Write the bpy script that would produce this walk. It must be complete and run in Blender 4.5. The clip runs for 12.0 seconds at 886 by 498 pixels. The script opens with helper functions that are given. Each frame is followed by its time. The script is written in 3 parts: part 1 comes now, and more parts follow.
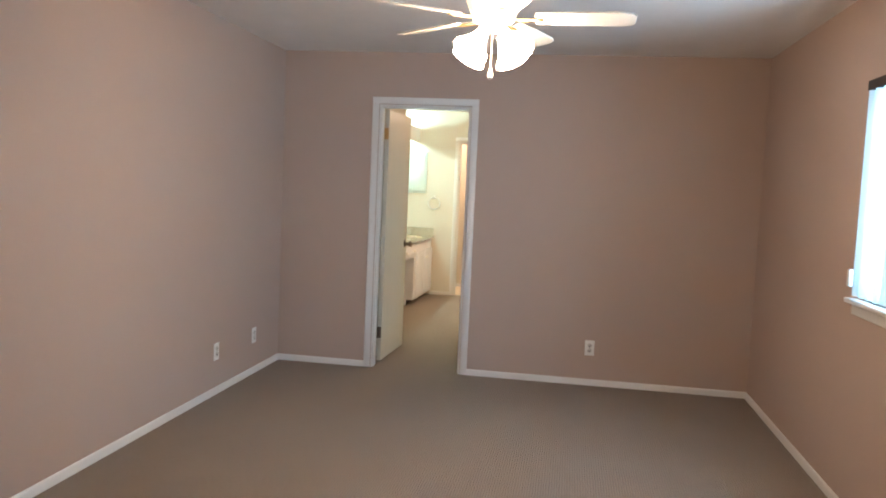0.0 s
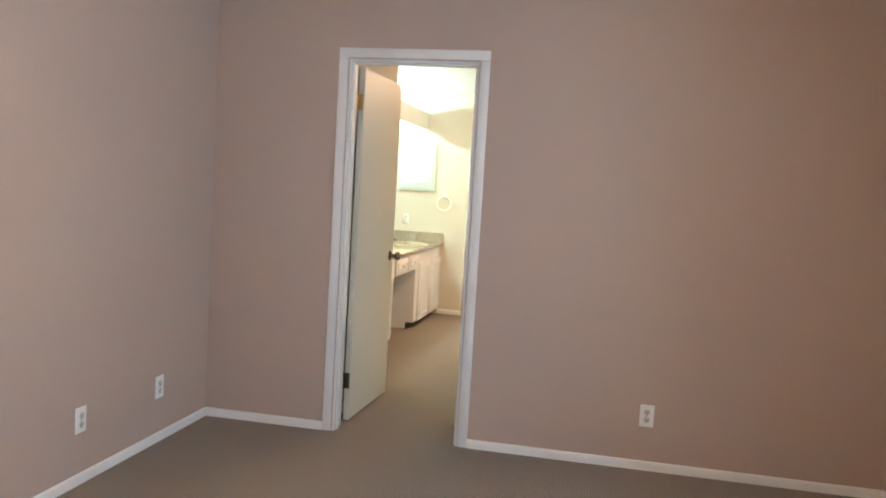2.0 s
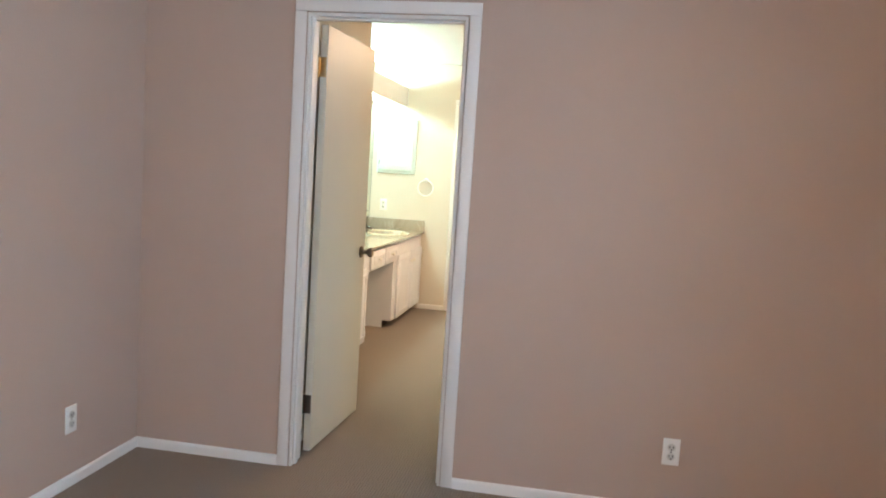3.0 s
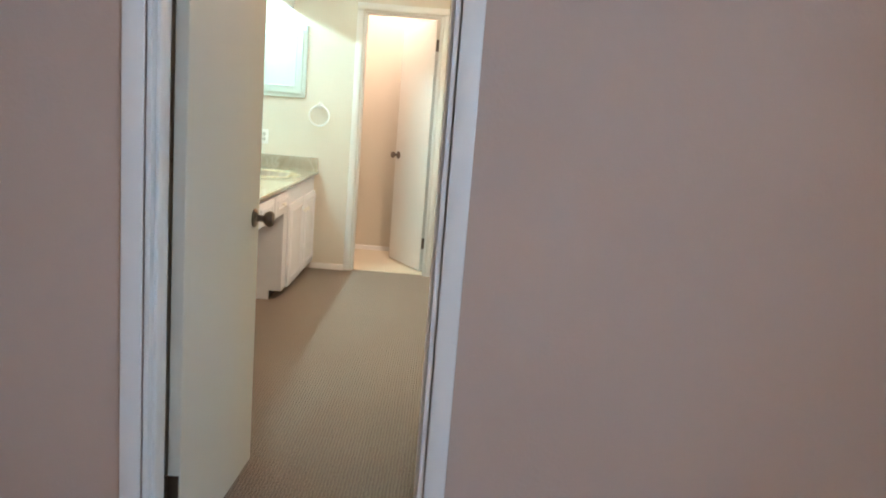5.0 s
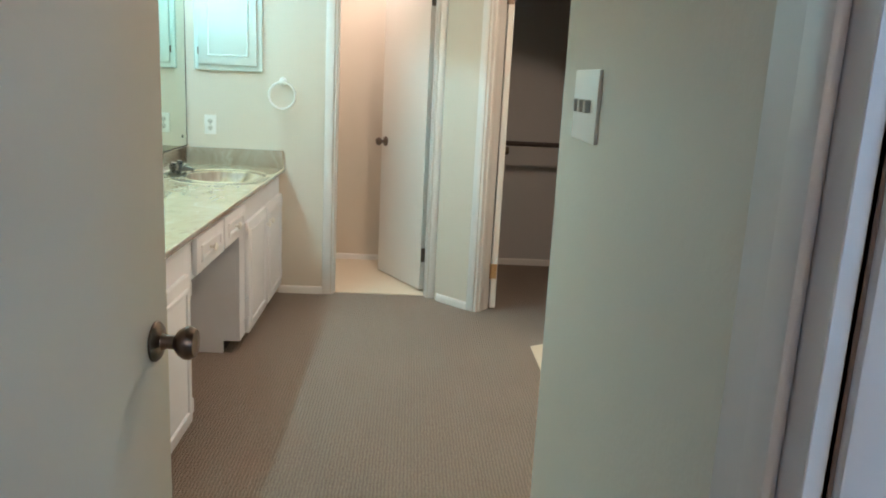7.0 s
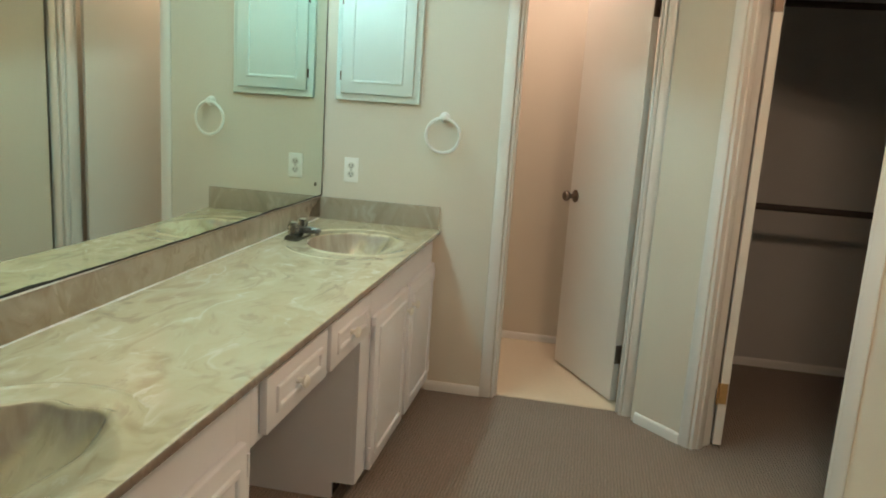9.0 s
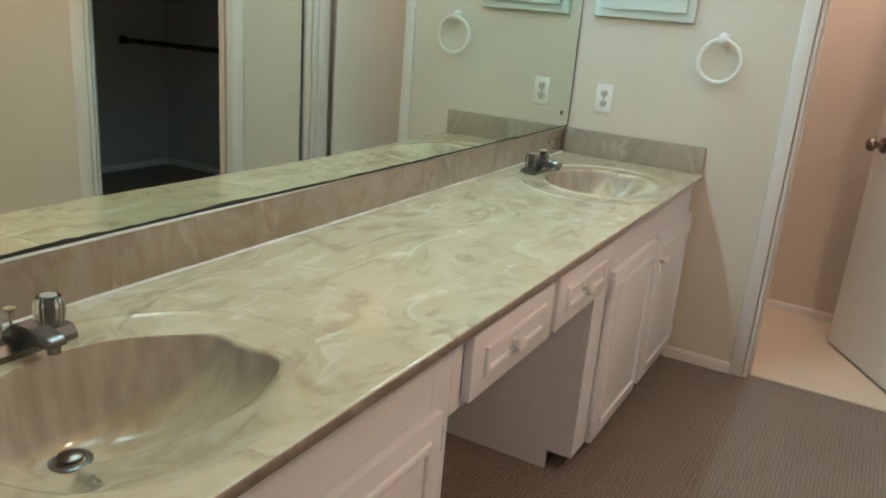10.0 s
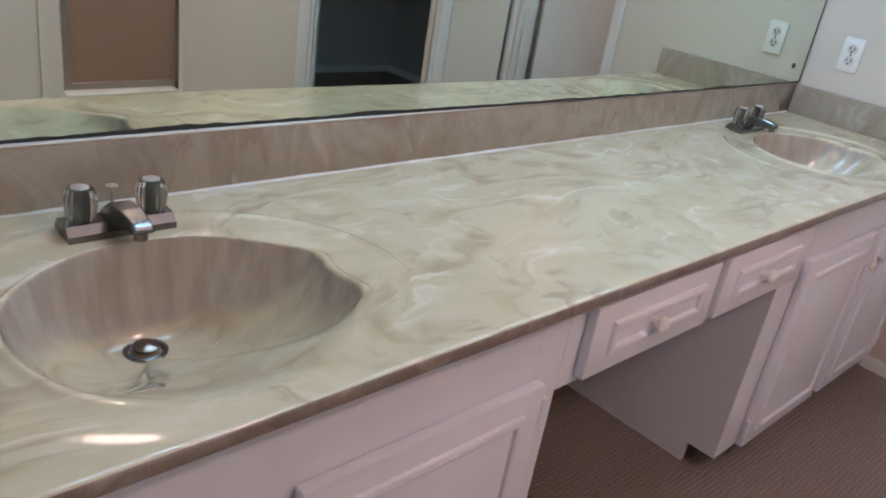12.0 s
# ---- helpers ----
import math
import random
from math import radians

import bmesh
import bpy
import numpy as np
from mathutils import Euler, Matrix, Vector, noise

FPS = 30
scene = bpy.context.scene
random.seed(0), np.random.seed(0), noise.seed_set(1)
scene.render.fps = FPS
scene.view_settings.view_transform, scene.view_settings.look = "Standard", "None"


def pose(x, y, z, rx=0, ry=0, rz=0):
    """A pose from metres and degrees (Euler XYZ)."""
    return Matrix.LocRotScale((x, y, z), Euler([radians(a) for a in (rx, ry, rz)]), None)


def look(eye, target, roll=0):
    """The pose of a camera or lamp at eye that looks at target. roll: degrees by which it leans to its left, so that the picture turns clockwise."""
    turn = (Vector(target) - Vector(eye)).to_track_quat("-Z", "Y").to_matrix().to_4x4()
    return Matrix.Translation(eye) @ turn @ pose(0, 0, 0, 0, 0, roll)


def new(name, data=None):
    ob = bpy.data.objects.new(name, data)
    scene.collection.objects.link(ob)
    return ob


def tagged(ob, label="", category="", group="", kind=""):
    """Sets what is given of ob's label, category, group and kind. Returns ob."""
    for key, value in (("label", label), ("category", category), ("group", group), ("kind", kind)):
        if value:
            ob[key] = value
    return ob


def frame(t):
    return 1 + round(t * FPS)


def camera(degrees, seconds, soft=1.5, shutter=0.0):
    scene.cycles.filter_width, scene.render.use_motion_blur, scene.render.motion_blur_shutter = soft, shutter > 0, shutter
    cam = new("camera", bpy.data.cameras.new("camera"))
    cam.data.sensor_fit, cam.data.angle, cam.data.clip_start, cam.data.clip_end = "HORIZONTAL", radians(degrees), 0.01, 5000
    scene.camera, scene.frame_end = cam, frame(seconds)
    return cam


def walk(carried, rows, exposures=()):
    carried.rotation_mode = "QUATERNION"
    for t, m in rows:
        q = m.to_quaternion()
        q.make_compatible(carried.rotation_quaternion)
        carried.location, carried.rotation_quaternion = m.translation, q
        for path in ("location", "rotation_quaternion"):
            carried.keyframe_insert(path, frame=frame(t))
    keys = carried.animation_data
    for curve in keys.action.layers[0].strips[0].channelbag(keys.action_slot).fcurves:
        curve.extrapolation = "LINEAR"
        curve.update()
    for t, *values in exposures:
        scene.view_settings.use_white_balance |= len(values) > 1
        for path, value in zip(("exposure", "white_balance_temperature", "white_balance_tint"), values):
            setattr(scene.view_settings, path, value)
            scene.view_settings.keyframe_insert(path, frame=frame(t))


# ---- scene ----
cam = camera(59.6, 12.0, soft=1.9)
PATH = [
    (0, (1.542, 0.802, 1.424), (1.221, 2.769, 1.267), 2.6),
    (0.5, (1.481, 1.365, 1.415), (1.129, 3.329, 1.264), 2.7),
    (1, (1.471, 1.855, 1.409), (1.084, 3.812, 1.258), 2.9),
    (1.5, (1.436, 2.204, 1.402), (1.047, 4.16, 1.253), 3.4),
    (2, (1.43, 2.607, 1.372), (1.038, 4.562, 1.218), 3.4),
    (2.5, (1.407, 2.981, 1.394), (1.019, 4.935, 1.213), 3.2),
    (3, (1.286, 3.345, 1.388), (0.943, 5.305, 1.19), 3.6),
    (3.2, (1.235, 3.478, 1.378), (0.916, 5.442, 1.177), 3.6),
    (5, (0.755, 4.809, 1.338), (0.766, 6.778, 0.985), 4.6),
    (5.5, (0.694, 5.089, 1.341), (0.768, 7.049, 0.95), 3.8),
    (6, (0.617, 5.487, 1.329), (0.732, 7.441, 0.917), 3.5),
    (6.5, (0.554, 5.845, 1.332), (0.686, 7.796, 0.912), 3.2),
    (6.7, (0.541, 5.995, 1.343), (0.660, 7.944, 0.913), 3.1),
    (8.3, (0.404, 7.137, 1.406), (0.33, 9.093, 0.997), 2.9),
    (8.5, (0.401, 7.254, 1.387), (0.27, 9.212, 1.002), 2.9),
    (9, (0.415, 7.483, 1.397), (0.058, 9.412, 1.005), 3.8),
    (9.5, (0.348, 7.709, 1.357), (-0.268, 9.558, 0.907), 4.9),
    (10, (0.314, 7.832, 1.324), (-0.595, 9.511, 0.73), 4.8),
    (10.5, (0.292, 7.944, 1.304), (-0.825, 9.422, 0.551), 4.9),
    (11, (0.293, 8.008, 1.287), (-0.927, 9.359, 0.458), 5.4),
    (11.5, (0.3, 8.037, 1.289), (-0.937, 9.365, 0.447), 8.0),
    (12, (0.317, 8.052, 1.296), (-0.942, 9.374, 0.479), 9.6),
]

EXPOSURES = [
    (0.0, -0.20, 5980, 11), (3.0, 0.10, 5820, 11), (5.5, -0.25, 5100, 8), (6.5, -0.40, 4780, 6),
    (8.5, -1.17, 5550, 6), (9.5, -1.2, 5350, 12), (10.5, -1.14, 5150, 22), (12.0, -1.14, 4750, 33)]
walk(cam, [(t, look(eye, target, roll)) for t, eye, target, roll in PATH], EXPOSURES)

# ---- world and large lights ----
world = bpy.data.worlds.new("sky")
scene.world = world
world.use_nodes = True
sky = world.node_tree.nodes.new("ShaderNodeTexSky")
sky.sky_type, sky.sun_disc = "NISHITA", False
sky.sun_elevation, sky.sun_rotation = radians(35), radians(200)
world.node_tree.links.new(sky.outputs[0], world.node_tree.nodes["Background"].inputs[0])
world.node_tree.nodes["Background"].inputs[1].default_value = 0.08

FAN_W, TUBE_W, WINDOW_W, ALCOVE_W, TOILET_W = 118.0, 98.0, 64.0, 208.0, 80.0
# daylight in the bedroom window's opening
day = new("window_daylight", bpy.data.lights.new("window_daylight", "AREA"))
day.data.shape, day.data.size, day.data.size_y = "RECTANGLE", 1.75, 0.95
day.data.energy, day.data.color = WINDOW_W, (0.56, 0.80, 1.0)
day.matrix_world = look((3.06, 3.70, 1.50), (2.0, 3.70, 1.50))

# ---- materials ----
def material(name, colour, rough=0.6, metal=0.0, vary=0.06, scale=6.0, grain=0.0, grain_scale=250.0, bump=0.0, bump_scale=120.0, coat=0.0):
    """Plain painted or cast surface: broad uneven tone, fine grain, fine relief."""
    m = bpy.data.materials.new(name)
    m.use_nodes = True
    nt = m.node_tree
    b = nt.nodes["Principled BSDF"]
    b.inputs["Roughness"].default_value, b.inputs["Metallic"].default_value = rough, metal
    b.inputs["Coat Weight"].default_value = coat
    geo = nt.nodes.new("ShaderNodeNewGeometry")
    n1 = nt.nodes.new("ShaderNodeTexNoise")
    n1.inputs["Scale"].default_value, n1.inputs["Detail"].default_value = scale, 4
    n2 = nt.nodes.new("ShaderNodeTexNoise")
    n2.inputs["Scale"].default_value, n2.inputs["Detail"].default_value = grain_scale, 2
    for n in (n1, n2):
        nt.links.new(geo.outputs["Position"], n.inputs["Vector"])
    r1, r2 = nt.nodes.new("ShaderNodeMapRange"), nt.nodes.new("ShaderNodeMapRange")
    r1.inputs[3].default_value, r1.inputs[4].default_value = 1 - vary, 1 + vary
    r2.inputs[3].default_value, r2.inputs[4].default_value = 1 - grain, 1 + grain
    nt.links.new(n1.outputs["Fac"], r1.inputs[0])
    nt.links.new(n2.outputs["Fac"], r2.inputs[0])
    mul = nt.nodes.new("ShaderNodeMath")
    mul.operation = "MULTIPLY"
    nt.links.new(r1.outputs[0], mul.inputs[0])
    nt.links.new(r2.outputs[0], mul.inputs[1])
    vm = nt.nodes.new("ShaderNodeVectorMath")
    vm.operation = "SCALE"
    vm.inputs[0].default_value = colour
    nt.links.new(mul.outputs[0], vm.inputs["Scale"])
    nt.links.new(vm.outputs[0], b.inputs["Base Color"])
    if bump:
        bn = nt.nodes.new("ShaderNodeTexNoise")
        bn.inputs["Scale"].default_value, bn.inputs["Detail"].default_value = bump_scale, 3
        nt.links.new(geo.outputs["Position"], bn.inputs["Vector"])
        bp = nt.nodes.new("ShaderNodeBump")
        bp.inputs["Strength"].default_value, bp.inputs["Distance"].default_value = bump, 0.002
        nt.links.new(bn.outputs["Fac"], bp.inputs["Height"])
        nt.links.new(bp.outputs[0], b.inputs["Normal"])
    return m


def glowing(name, colour, strength):
    m = bpy.data.materials.new(name)
    m.use_nodes = True
    b = m.node_tree.nodes["Principled BSDF"]
    b.inputs["Base Color"].default_value = (0.8, 0.8, 0.8, 1)
    b.inputs["Emission Color"].default_value = (*colour, 1)
    b.inputs["Emission Strength"].default_value = strength
    return m


TAUPE = material("taupe_wall_paint", (0.485, 0.377, 0.315), 0.85, vary=0.03, scale=2.0, grain=0.02, bump=0.35, bump_scale=90)
CREAM = material("cream_wall_paint", (0.68, 0.63, 0.54), 0.8, vary=0.03, scale=2.0, grain=0.02, bump=0.35, bump_scale=90)
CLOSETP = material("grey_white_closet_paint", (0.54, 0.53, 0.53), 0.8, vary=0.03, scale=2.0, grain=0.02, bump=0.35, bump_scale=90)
CEIL = material("ceiling_texture", (0.80, 0.78, 0.75), 0.95, vary=0.04, grain=0.10, grain_scale=140, bump=0.9, bump_scale=70)
TRIM = material("white_trim_paint", (0.78, 0.77, 0.75), 0.4, vary=0.03, grain=0.01, bump=0.12, bump_scale=60)
DOORP = material("off_white_door_paint", (0.63, 0.60, 0.515), 0.45, vary=0.03, scale=3, grain=0.01, bump=0.15, bump_scale=50)
DOORW = material("white_door_paint", (0.77, 0.745, 0.70), 0.45, vary=0.03, scale=3, grain=0.01, bump=0.15, bump_scale=50)
CABP = material("white_cabinet_paint", (0.80, 0.825, 0.89), 0.38, vary=0.04, scale=5, grain=0.01, bump=0.18, bump_scale=45)
MEDP = material("white_medicine_cabinet_paint", (0.70, 0.81, 0.79), 0.4, vary=0.03, bump=0.12, bump_scale=45)
PLASTIC = material("white_plastic", (0.86, 0.86, 0.83), 0.3, vary=0.01)
SLOT = material("dark_slot", (0.03, 0.03, 0.03), 0.6, vary=0.05)
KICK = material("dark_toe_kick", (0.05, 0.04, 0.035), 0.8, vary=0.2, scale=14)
BRONZE = material("worn_antique_bronze", (0.20, 0.16, 0.13), 0.28, 1.0, vary=0.25, scale=40)
BRASS = material("worn_brass", (0.62, 0.42, 0.20), 0.3, 1.0, vary=0.2, scale=60)
DULL = material("dull_brass", (0.50, 0.43, 0.30), 0.4, 1.0, vary=0.15, scale=60)
PLATE2 = material("ivory_plastic", (0.66, 0.65, 0.60), 0.35, vary=0.02)
CHROME = material("tarnished_chrome", (0.20, 0.195, 0.19), 0.27, 1.0, vary=0.2, scale=60)
CAPM = material("dull_nickel_cap", (0.55, 0.53, 0.49), 0.38, 0.7, vary=0.1, scale=60)
ALU = material("brushed_aluminium", (0.55, 0.50, 0.46), 0.35, 1.0, vary=0.08, scale=40)
VINYL = material("cream_vinyl_floor", (0.70, 0.62, 0.48), 0.4, vary=0.05, scale=4, grain=0.05, grain_scale=60, bump=0.1)
SHOWER = material("beige_shower_tile", (0.62, 0.52, 0.40), 0.25, vary=0.06, scale=3)
CURB = material("white_cast_curb", (0.78, 0.74, 0.66), 0.2, vary=0.04)
BLADE = material("white_fan_blade", (0.72, 0.68, 0.60), 0.4, vary=0.05, scale=9)
BLIND = material("vinyl_blind", (0.80, 0.84, 0.84), 0.5, vary=0.03)
_nt = BLIND.node_tree
_tr, _mx = _nt.nodes.new("ShaderNodeBsdfTranslucent"), _nt.nodes.new("ShaderNodeMixShader")
_tr.inputs[0].default_value, _mx.inputs[0].default_value = (0.70, 0.88, 0.90, 1), 0.35
_nt.links.new(_nt.nodes["Principled BSDF"].outputs[0], _mx.inputs[1])
_nt.links.new(_tr.outputs[0], _mx.inputs[2])
_nt.links.new(_mx.outputs[0], _nt.nodes["Material Output"].inputs[0])
ROD = material("dark_wooden_rod", (0.06, 0.045, 0.04), 0.6, vary=0.2, scale=12)
CAULK = material("white_caulk", (0.64, 0.60, 0.53), 0.6, vary=0.2, scale=30)
BLACKED = material("blackened_mirror_edge", (0.02, 0.02, 0.018), 0.5, vary=0.3, scale=60)
SHADE = glowing("lit_glass_shade", (1.0, 0.71, 0.46), FAN_W)
TUBE = glowing("lit_fluorescent_tube", (0.71, 1.0, 0.86), TUBE_W)
DOME1 = glowing("lit_warm_dome", (1.0, 0.62, 0.34), ALCOVE_W)
DOME2 = glowing("lit_warm_dome_small", (1.0, 0.66, 0.44), TOILET_W)


def mirror_material():
    m = bpy.data.materials.new("mirror_silver")
    m.use_nodes = True
    b = m.node_tree.nodes["Principled BSDF"]
    b.inputs["Base Color"].default_value = (0.76, 0.82, 0.72, 1)
    b.inputs["Metallic"].default_value, b.inputs["Roughness"].default_value = 1.0, 0.01
    return m


def glass_material(name, colour, rough):
    m = bpy.data.materials.new(name)
    m.use_nodes = True
    b = m.node_tree.nodes["Principled BSDF"]
    b.inputs["Base Color"].default_value = (*colour, 1)
    b.inputs["Transmission Weight"].default_value, b.inputs["Roughness"].default_value = 1.0, rough
    b.inputs["IOR"].default_value = 1.49
    return m


MIRROR = mirror_material()
ACRYLIC = glass_material("smoky_clear_acrylic", (0.80, 0.82, 0.80), 0.05)
PANE = glass_material("clear_pane", (0.95, 0.97, 0.97), 0.0)


def bronze_glass():
    m = bpy.data.materials.new("obscure_bronze_glass")
    m.use_nodes = True
    nt = m.node_tree
    b = nt.nodes["Principled BSDF"]
    b.inputs["Base Color"].default_value = (0.30, 0.19, 0.12, 1)
    b.inputs["Roughness"].default_value = 0.3
    v = nt.nodes.new("ShaderNodeTexVoronoi")
    v.inputs["Scale"].default_value = 90
    bp = nt.nodes.new("ShaderNodeBump")
    bp.inputs["Strength"].default_value, bp.inputs["Distance"].default_value = 0.4, 0.002
    nt.links.new(v.outputs["Distance"], bp.inputs["Height"])
    nt.links.new(bp.outputs[0], b.inputs["Normal"])
    return m


BRONZEGLASS = bronze_glass()


def carpet_material():
    """Ribbed loop carpet: rows of loops about 12 mm apart, with broad traffic marks."""
    m = bpy.data.materials.new("ribbed_loop_carpet")
    m.use_nodes = True
    nt = m.node_tree
    N, Lk = nt.nodes.new, nt.links.new
    b = nt.nodes["Principled BSDF"]
    b.inputs["Roughness"].default_value = 0.95
    b.inputs["Sheen Weight"].default_value = 0.15
    geo, sep = N("ShaderNodeNewGeometry"), N("ShaderNodeSeparateXYZ")
    wob = N("ShaderNodeTexNoise")
    wob.inputs["Scale"].default_value, wob.inputs["Detail"].default_value = 35, 2
    Lk(geo.outputs["Position"], wob.inputs["Vector"])
    off = N("ShaderNodeVectorMath")
    off.operation = "MULTIPLY_ADD"
    off.inputs[1].default_value = (0.016, 0.016, 0)
    Lk(wob.outputs["Color"], off.inputs[0])
    Lk(geo.outputs["Position"], off.inputs[2])
    Lk(off.outputs[0], sep.inputs[0])

    def wave(axis, period):
        k, s = N("ShaderNodeMath"), N("ShaderNodeMath")
        k.operation, s.operation = "MULTIPLY", "SINE"
        k.inputs[1].default_value = 2 * math.pi / period
        Lk(sep.outputs[axis], k.inputs[0])
        Lk(k.outputs[0], s.inputs[0])
        return s.outputs[0]

    add = N("ShaderNodeMath")
    add.operation = "MULTIPLY_ADD"
    add.inputs[1].default_value = 0.55
    Lk(wave(1, 0.011), add.inputs[0])
    Lk(wave(0, 0.0125), add.inputs[2])
    fuzz = N("ShaderNodeTexNoise")
    fuzz.inputs["Scale"].default_value, fuzz.inputs["Detail"].default_value = 420, 2
    Lk(geo.outputs["Position"], fuzz.inputs["Vector"])
    h = N("ShaderNodeMath")
    h.operation = "MULTIPLY_ADD"
    h.inputs[1].default_value = 2.2
    Lk(fuzz.outputs["Fac"], h.inputs[0])
    Lk(add.outputs[0], h.inputs[2])
    bp = N("ShaderNodeBump")
    bp.inputs["Strength"].default_value, bp.inputs["Distance"].default_value = 0.7, 0.003
    Lk(h.outputs[0], bp.inputs["Height"])
    Lk(bp.outputs[0], b.inputs["Normal"])
    broad = N("ShaderNodeTexNoise")
    broad.inputs["Scale"].default_value, broad.inputs["Detail"].default_value = 2.2, 5
    Lk(geo.outputs["Position"], broad.inputs["Vector"])
    r1, r2 = N("ShaderNodeMapRange"), N("ShaderNodeMapRange")
    # grooves between loops are coloured darker than the crowns, crease shade in the colour
    r1.inputs[1].default_value, r1.inputs[2].default_value = -0.9, 3.2
    r1.inputs[3].default_value, r1.inputs[4].default_value = 0.66, 1.25
    r2.inputs[3].default_value, r2.inputs[4].default_value = 0.88, 1.12
    Lk(h.outputs[0], r1.inputs[0])
    Lk(broad.outputs["Fac"], r2.inputs[0])
    mott, r3, mul0 = N("ShaderNodeTexNoise"), N("ShaderNodeMapRange"), N("ShaderNodeMath")
    mott.inputs["Scale"].default_value, mott.inputs["Detail"].default_value = 85, 3
    r3.inputs[1].default_value, r3.inputs[2].default_value = 0.3, 0.7
    r3.inputs[3].default_value, r3.inputs[4].default_value = 0.86, 1.14
    Lk(geo.outputs["Position"], mott.inputs["Vector"])
    Lk(mott.outputs["Fac"], r3.inputs[0])
    mul0.operation = "MULTIPLY"
    Lk(r1.outputs[0], mul0.inputs[0])
    Lk(r3.outputs[0], mul0.inputs[1])
    mul = N("ShaderNodeMath")
    mul.operation = "MULTIPLY"
    Lk(mul0.outputs[0], mul.inputs[0])
    Lk(r2.outputs[0], mul.inputs[1])
    vm = N("ShaderNodeVectorMath")
    vm.operation = "SCALE"
    vm.inputs[0].default_value = CARPET_COLOUR
    Lk(mul.outputs[0], vm.inputs["Scale"])
    Lk(vm.outputs[0], b.inputs["Base Color"])
    return m


CARPET_COLOUR = (0.248, 0.192, 0.148)
CARPET = carpet_material()


def marble_material(name, stops, stretch, strokes, runs=None):
    """Cast marble: swirled veils of cream, tan and white under a gloss coat."""
    m = bpy.data.materials.new(name)
    m.use_nodes = True
    nt = m.node_tree
    N, Lk = nt.nodes.new, nt.links.new
    b = nt.nodes["Principled BSDF"]
    b.inputs["Roughness"].default_value = 0.12
    b.inputs["Coat Weight"].default_value, b.inputs["Coat Roughness"].default_value = 0.5, 0.04
    geo, mp = N("ShaderNodeNewGeometry"), N("ShaderNodeMapping")
    mp.inputs["Scale"].default_value = stretch
    Lk(geo.outputs["Position"], mp.inputs["Vector"])
    warp = N("ShaderNodeTexNoise")
    warp.inputs["Scale"].default_value, warp.inputs["Detail"].default_value, warp.inputs["Distortion"].default_value = 3.0, 3, 1.5
    Lk(mp.outputs[0], warp.inputs["Vector"])
    ad = N("ShaderNodeVectorMath")
    ad.operation = "MULTIPLY_ADD"
    ad.inputs[1].default_value = (0.35, 0.35, 0.35)
    Lk(warp.outputs["Color"], ad.inputs[0])
    Lk(mp.outputs[0], ad.inputs[2])
    n = N("ShaderNodeTexNoise")
    n.inputs["Scale"].default_value, n.inputs["Detail"].default_value = 5.0, 4
    n.inputs["Roughness"].default_value, n.inputs["Distortion"].default_value = 0.5, 1.35
    Lk(ad.outputs[0], n.inputs["Vector"])
    ramp = N("ShaderNodeValToRGB")
    el = ramp.color_ramp.elements
    el[0].position, el[0].color = stops[0][0], (*stops[0][1], 1)
    el[1].position, el[1].color = stops[-1][0], (*stops[-1][1], 1)
    for p, c in stops[1:-1]:
        e = el.new(p)
        e.color = (*c, 1)
    Lk(n.outputs["Fac"], ramp.inputs[0])
    # short brushed strokes, dark and light, in drifts
    mp2 = N("ShaderNodeMapping")
    mp2.inputs["Scale"].default_value, mp2.inputs["Rotation"].default_value = (1.9, 0.75, 1.5), (0, 0, 0.25)
    Lk(ad.outputs[0], mp2.inputs["Vector"])
    fine, drift = N("ShaderNodeTexNoise"), N("ShaderNodeTexNoise")
    fine.inputs["Scale"].default_value, fine.inputs["Detail"].default_value = 6.6, 5
    fine.inputs["Roughness"].default_value, fine.inputs["Distortion"].default_value = 0.5, 1.5
    drift.inputs["Scale"].default_value, drift.inputs["Detail"].default_value = 5.0, 2
    Lk(mp2.outputs[0], fine.inputs["Vector"])
    Lk(geo.outputs["Position"], drift.inputs["Vector"])
    colour = ramp.outputs[0]
    for lo, hi, d0, d1, c in ((0.46, 0.35, 0.38, 0.52, strokes[0]), (0.57, 0.69, 0.62, 0.46, strokes[1])):
        band, where, both, mix = N("ShaderNodeMapRange"), N("ShaderNodeMapRange"), N("ShaderNodeMath"), N("ShaderNodeMix")
        band.inputs[1].default_value, band.inputs[2].default_value = lo, hi
        where.inputs[1].default_value, where.inputs[2].default_value = d0, d1
        both.operation, mix.data_type = "MULTIPLY", "RGBA"
        Lk(fine.outputs["Fac"], band.inputs[0])
        Lk(drift.outputs["Fac"], where.inputs[0])
        Lk(band.outputs[0], both.inputs[0])
        Lk(where.outputs[0], both.inputs[1])
        Lk(both.outputs[0], mix.inputs[0])
        Lk(colour, mix.inputs[6])
        mix.inputs[7].default_value = (*c, 1)
        colour = mix.outputs[2]
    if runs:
        # steep sides get tan upright streaks, with their shade put into the colour
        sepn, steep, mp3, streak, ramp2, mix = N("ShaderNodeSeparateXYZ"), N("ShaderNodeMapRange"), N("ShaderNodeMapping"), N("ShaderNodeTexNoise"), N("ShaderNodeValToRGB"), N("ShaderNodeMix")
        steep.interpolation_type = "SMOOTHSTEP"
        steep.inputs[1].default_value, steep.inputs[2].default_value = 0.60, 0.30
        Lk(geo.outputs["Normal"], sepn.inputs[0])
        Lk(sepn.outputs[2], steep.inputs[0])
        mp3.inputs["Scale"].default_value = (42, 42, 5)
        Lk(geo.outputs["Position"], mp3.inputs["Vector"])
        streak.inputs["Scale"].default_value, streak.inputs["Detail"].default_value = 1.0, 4
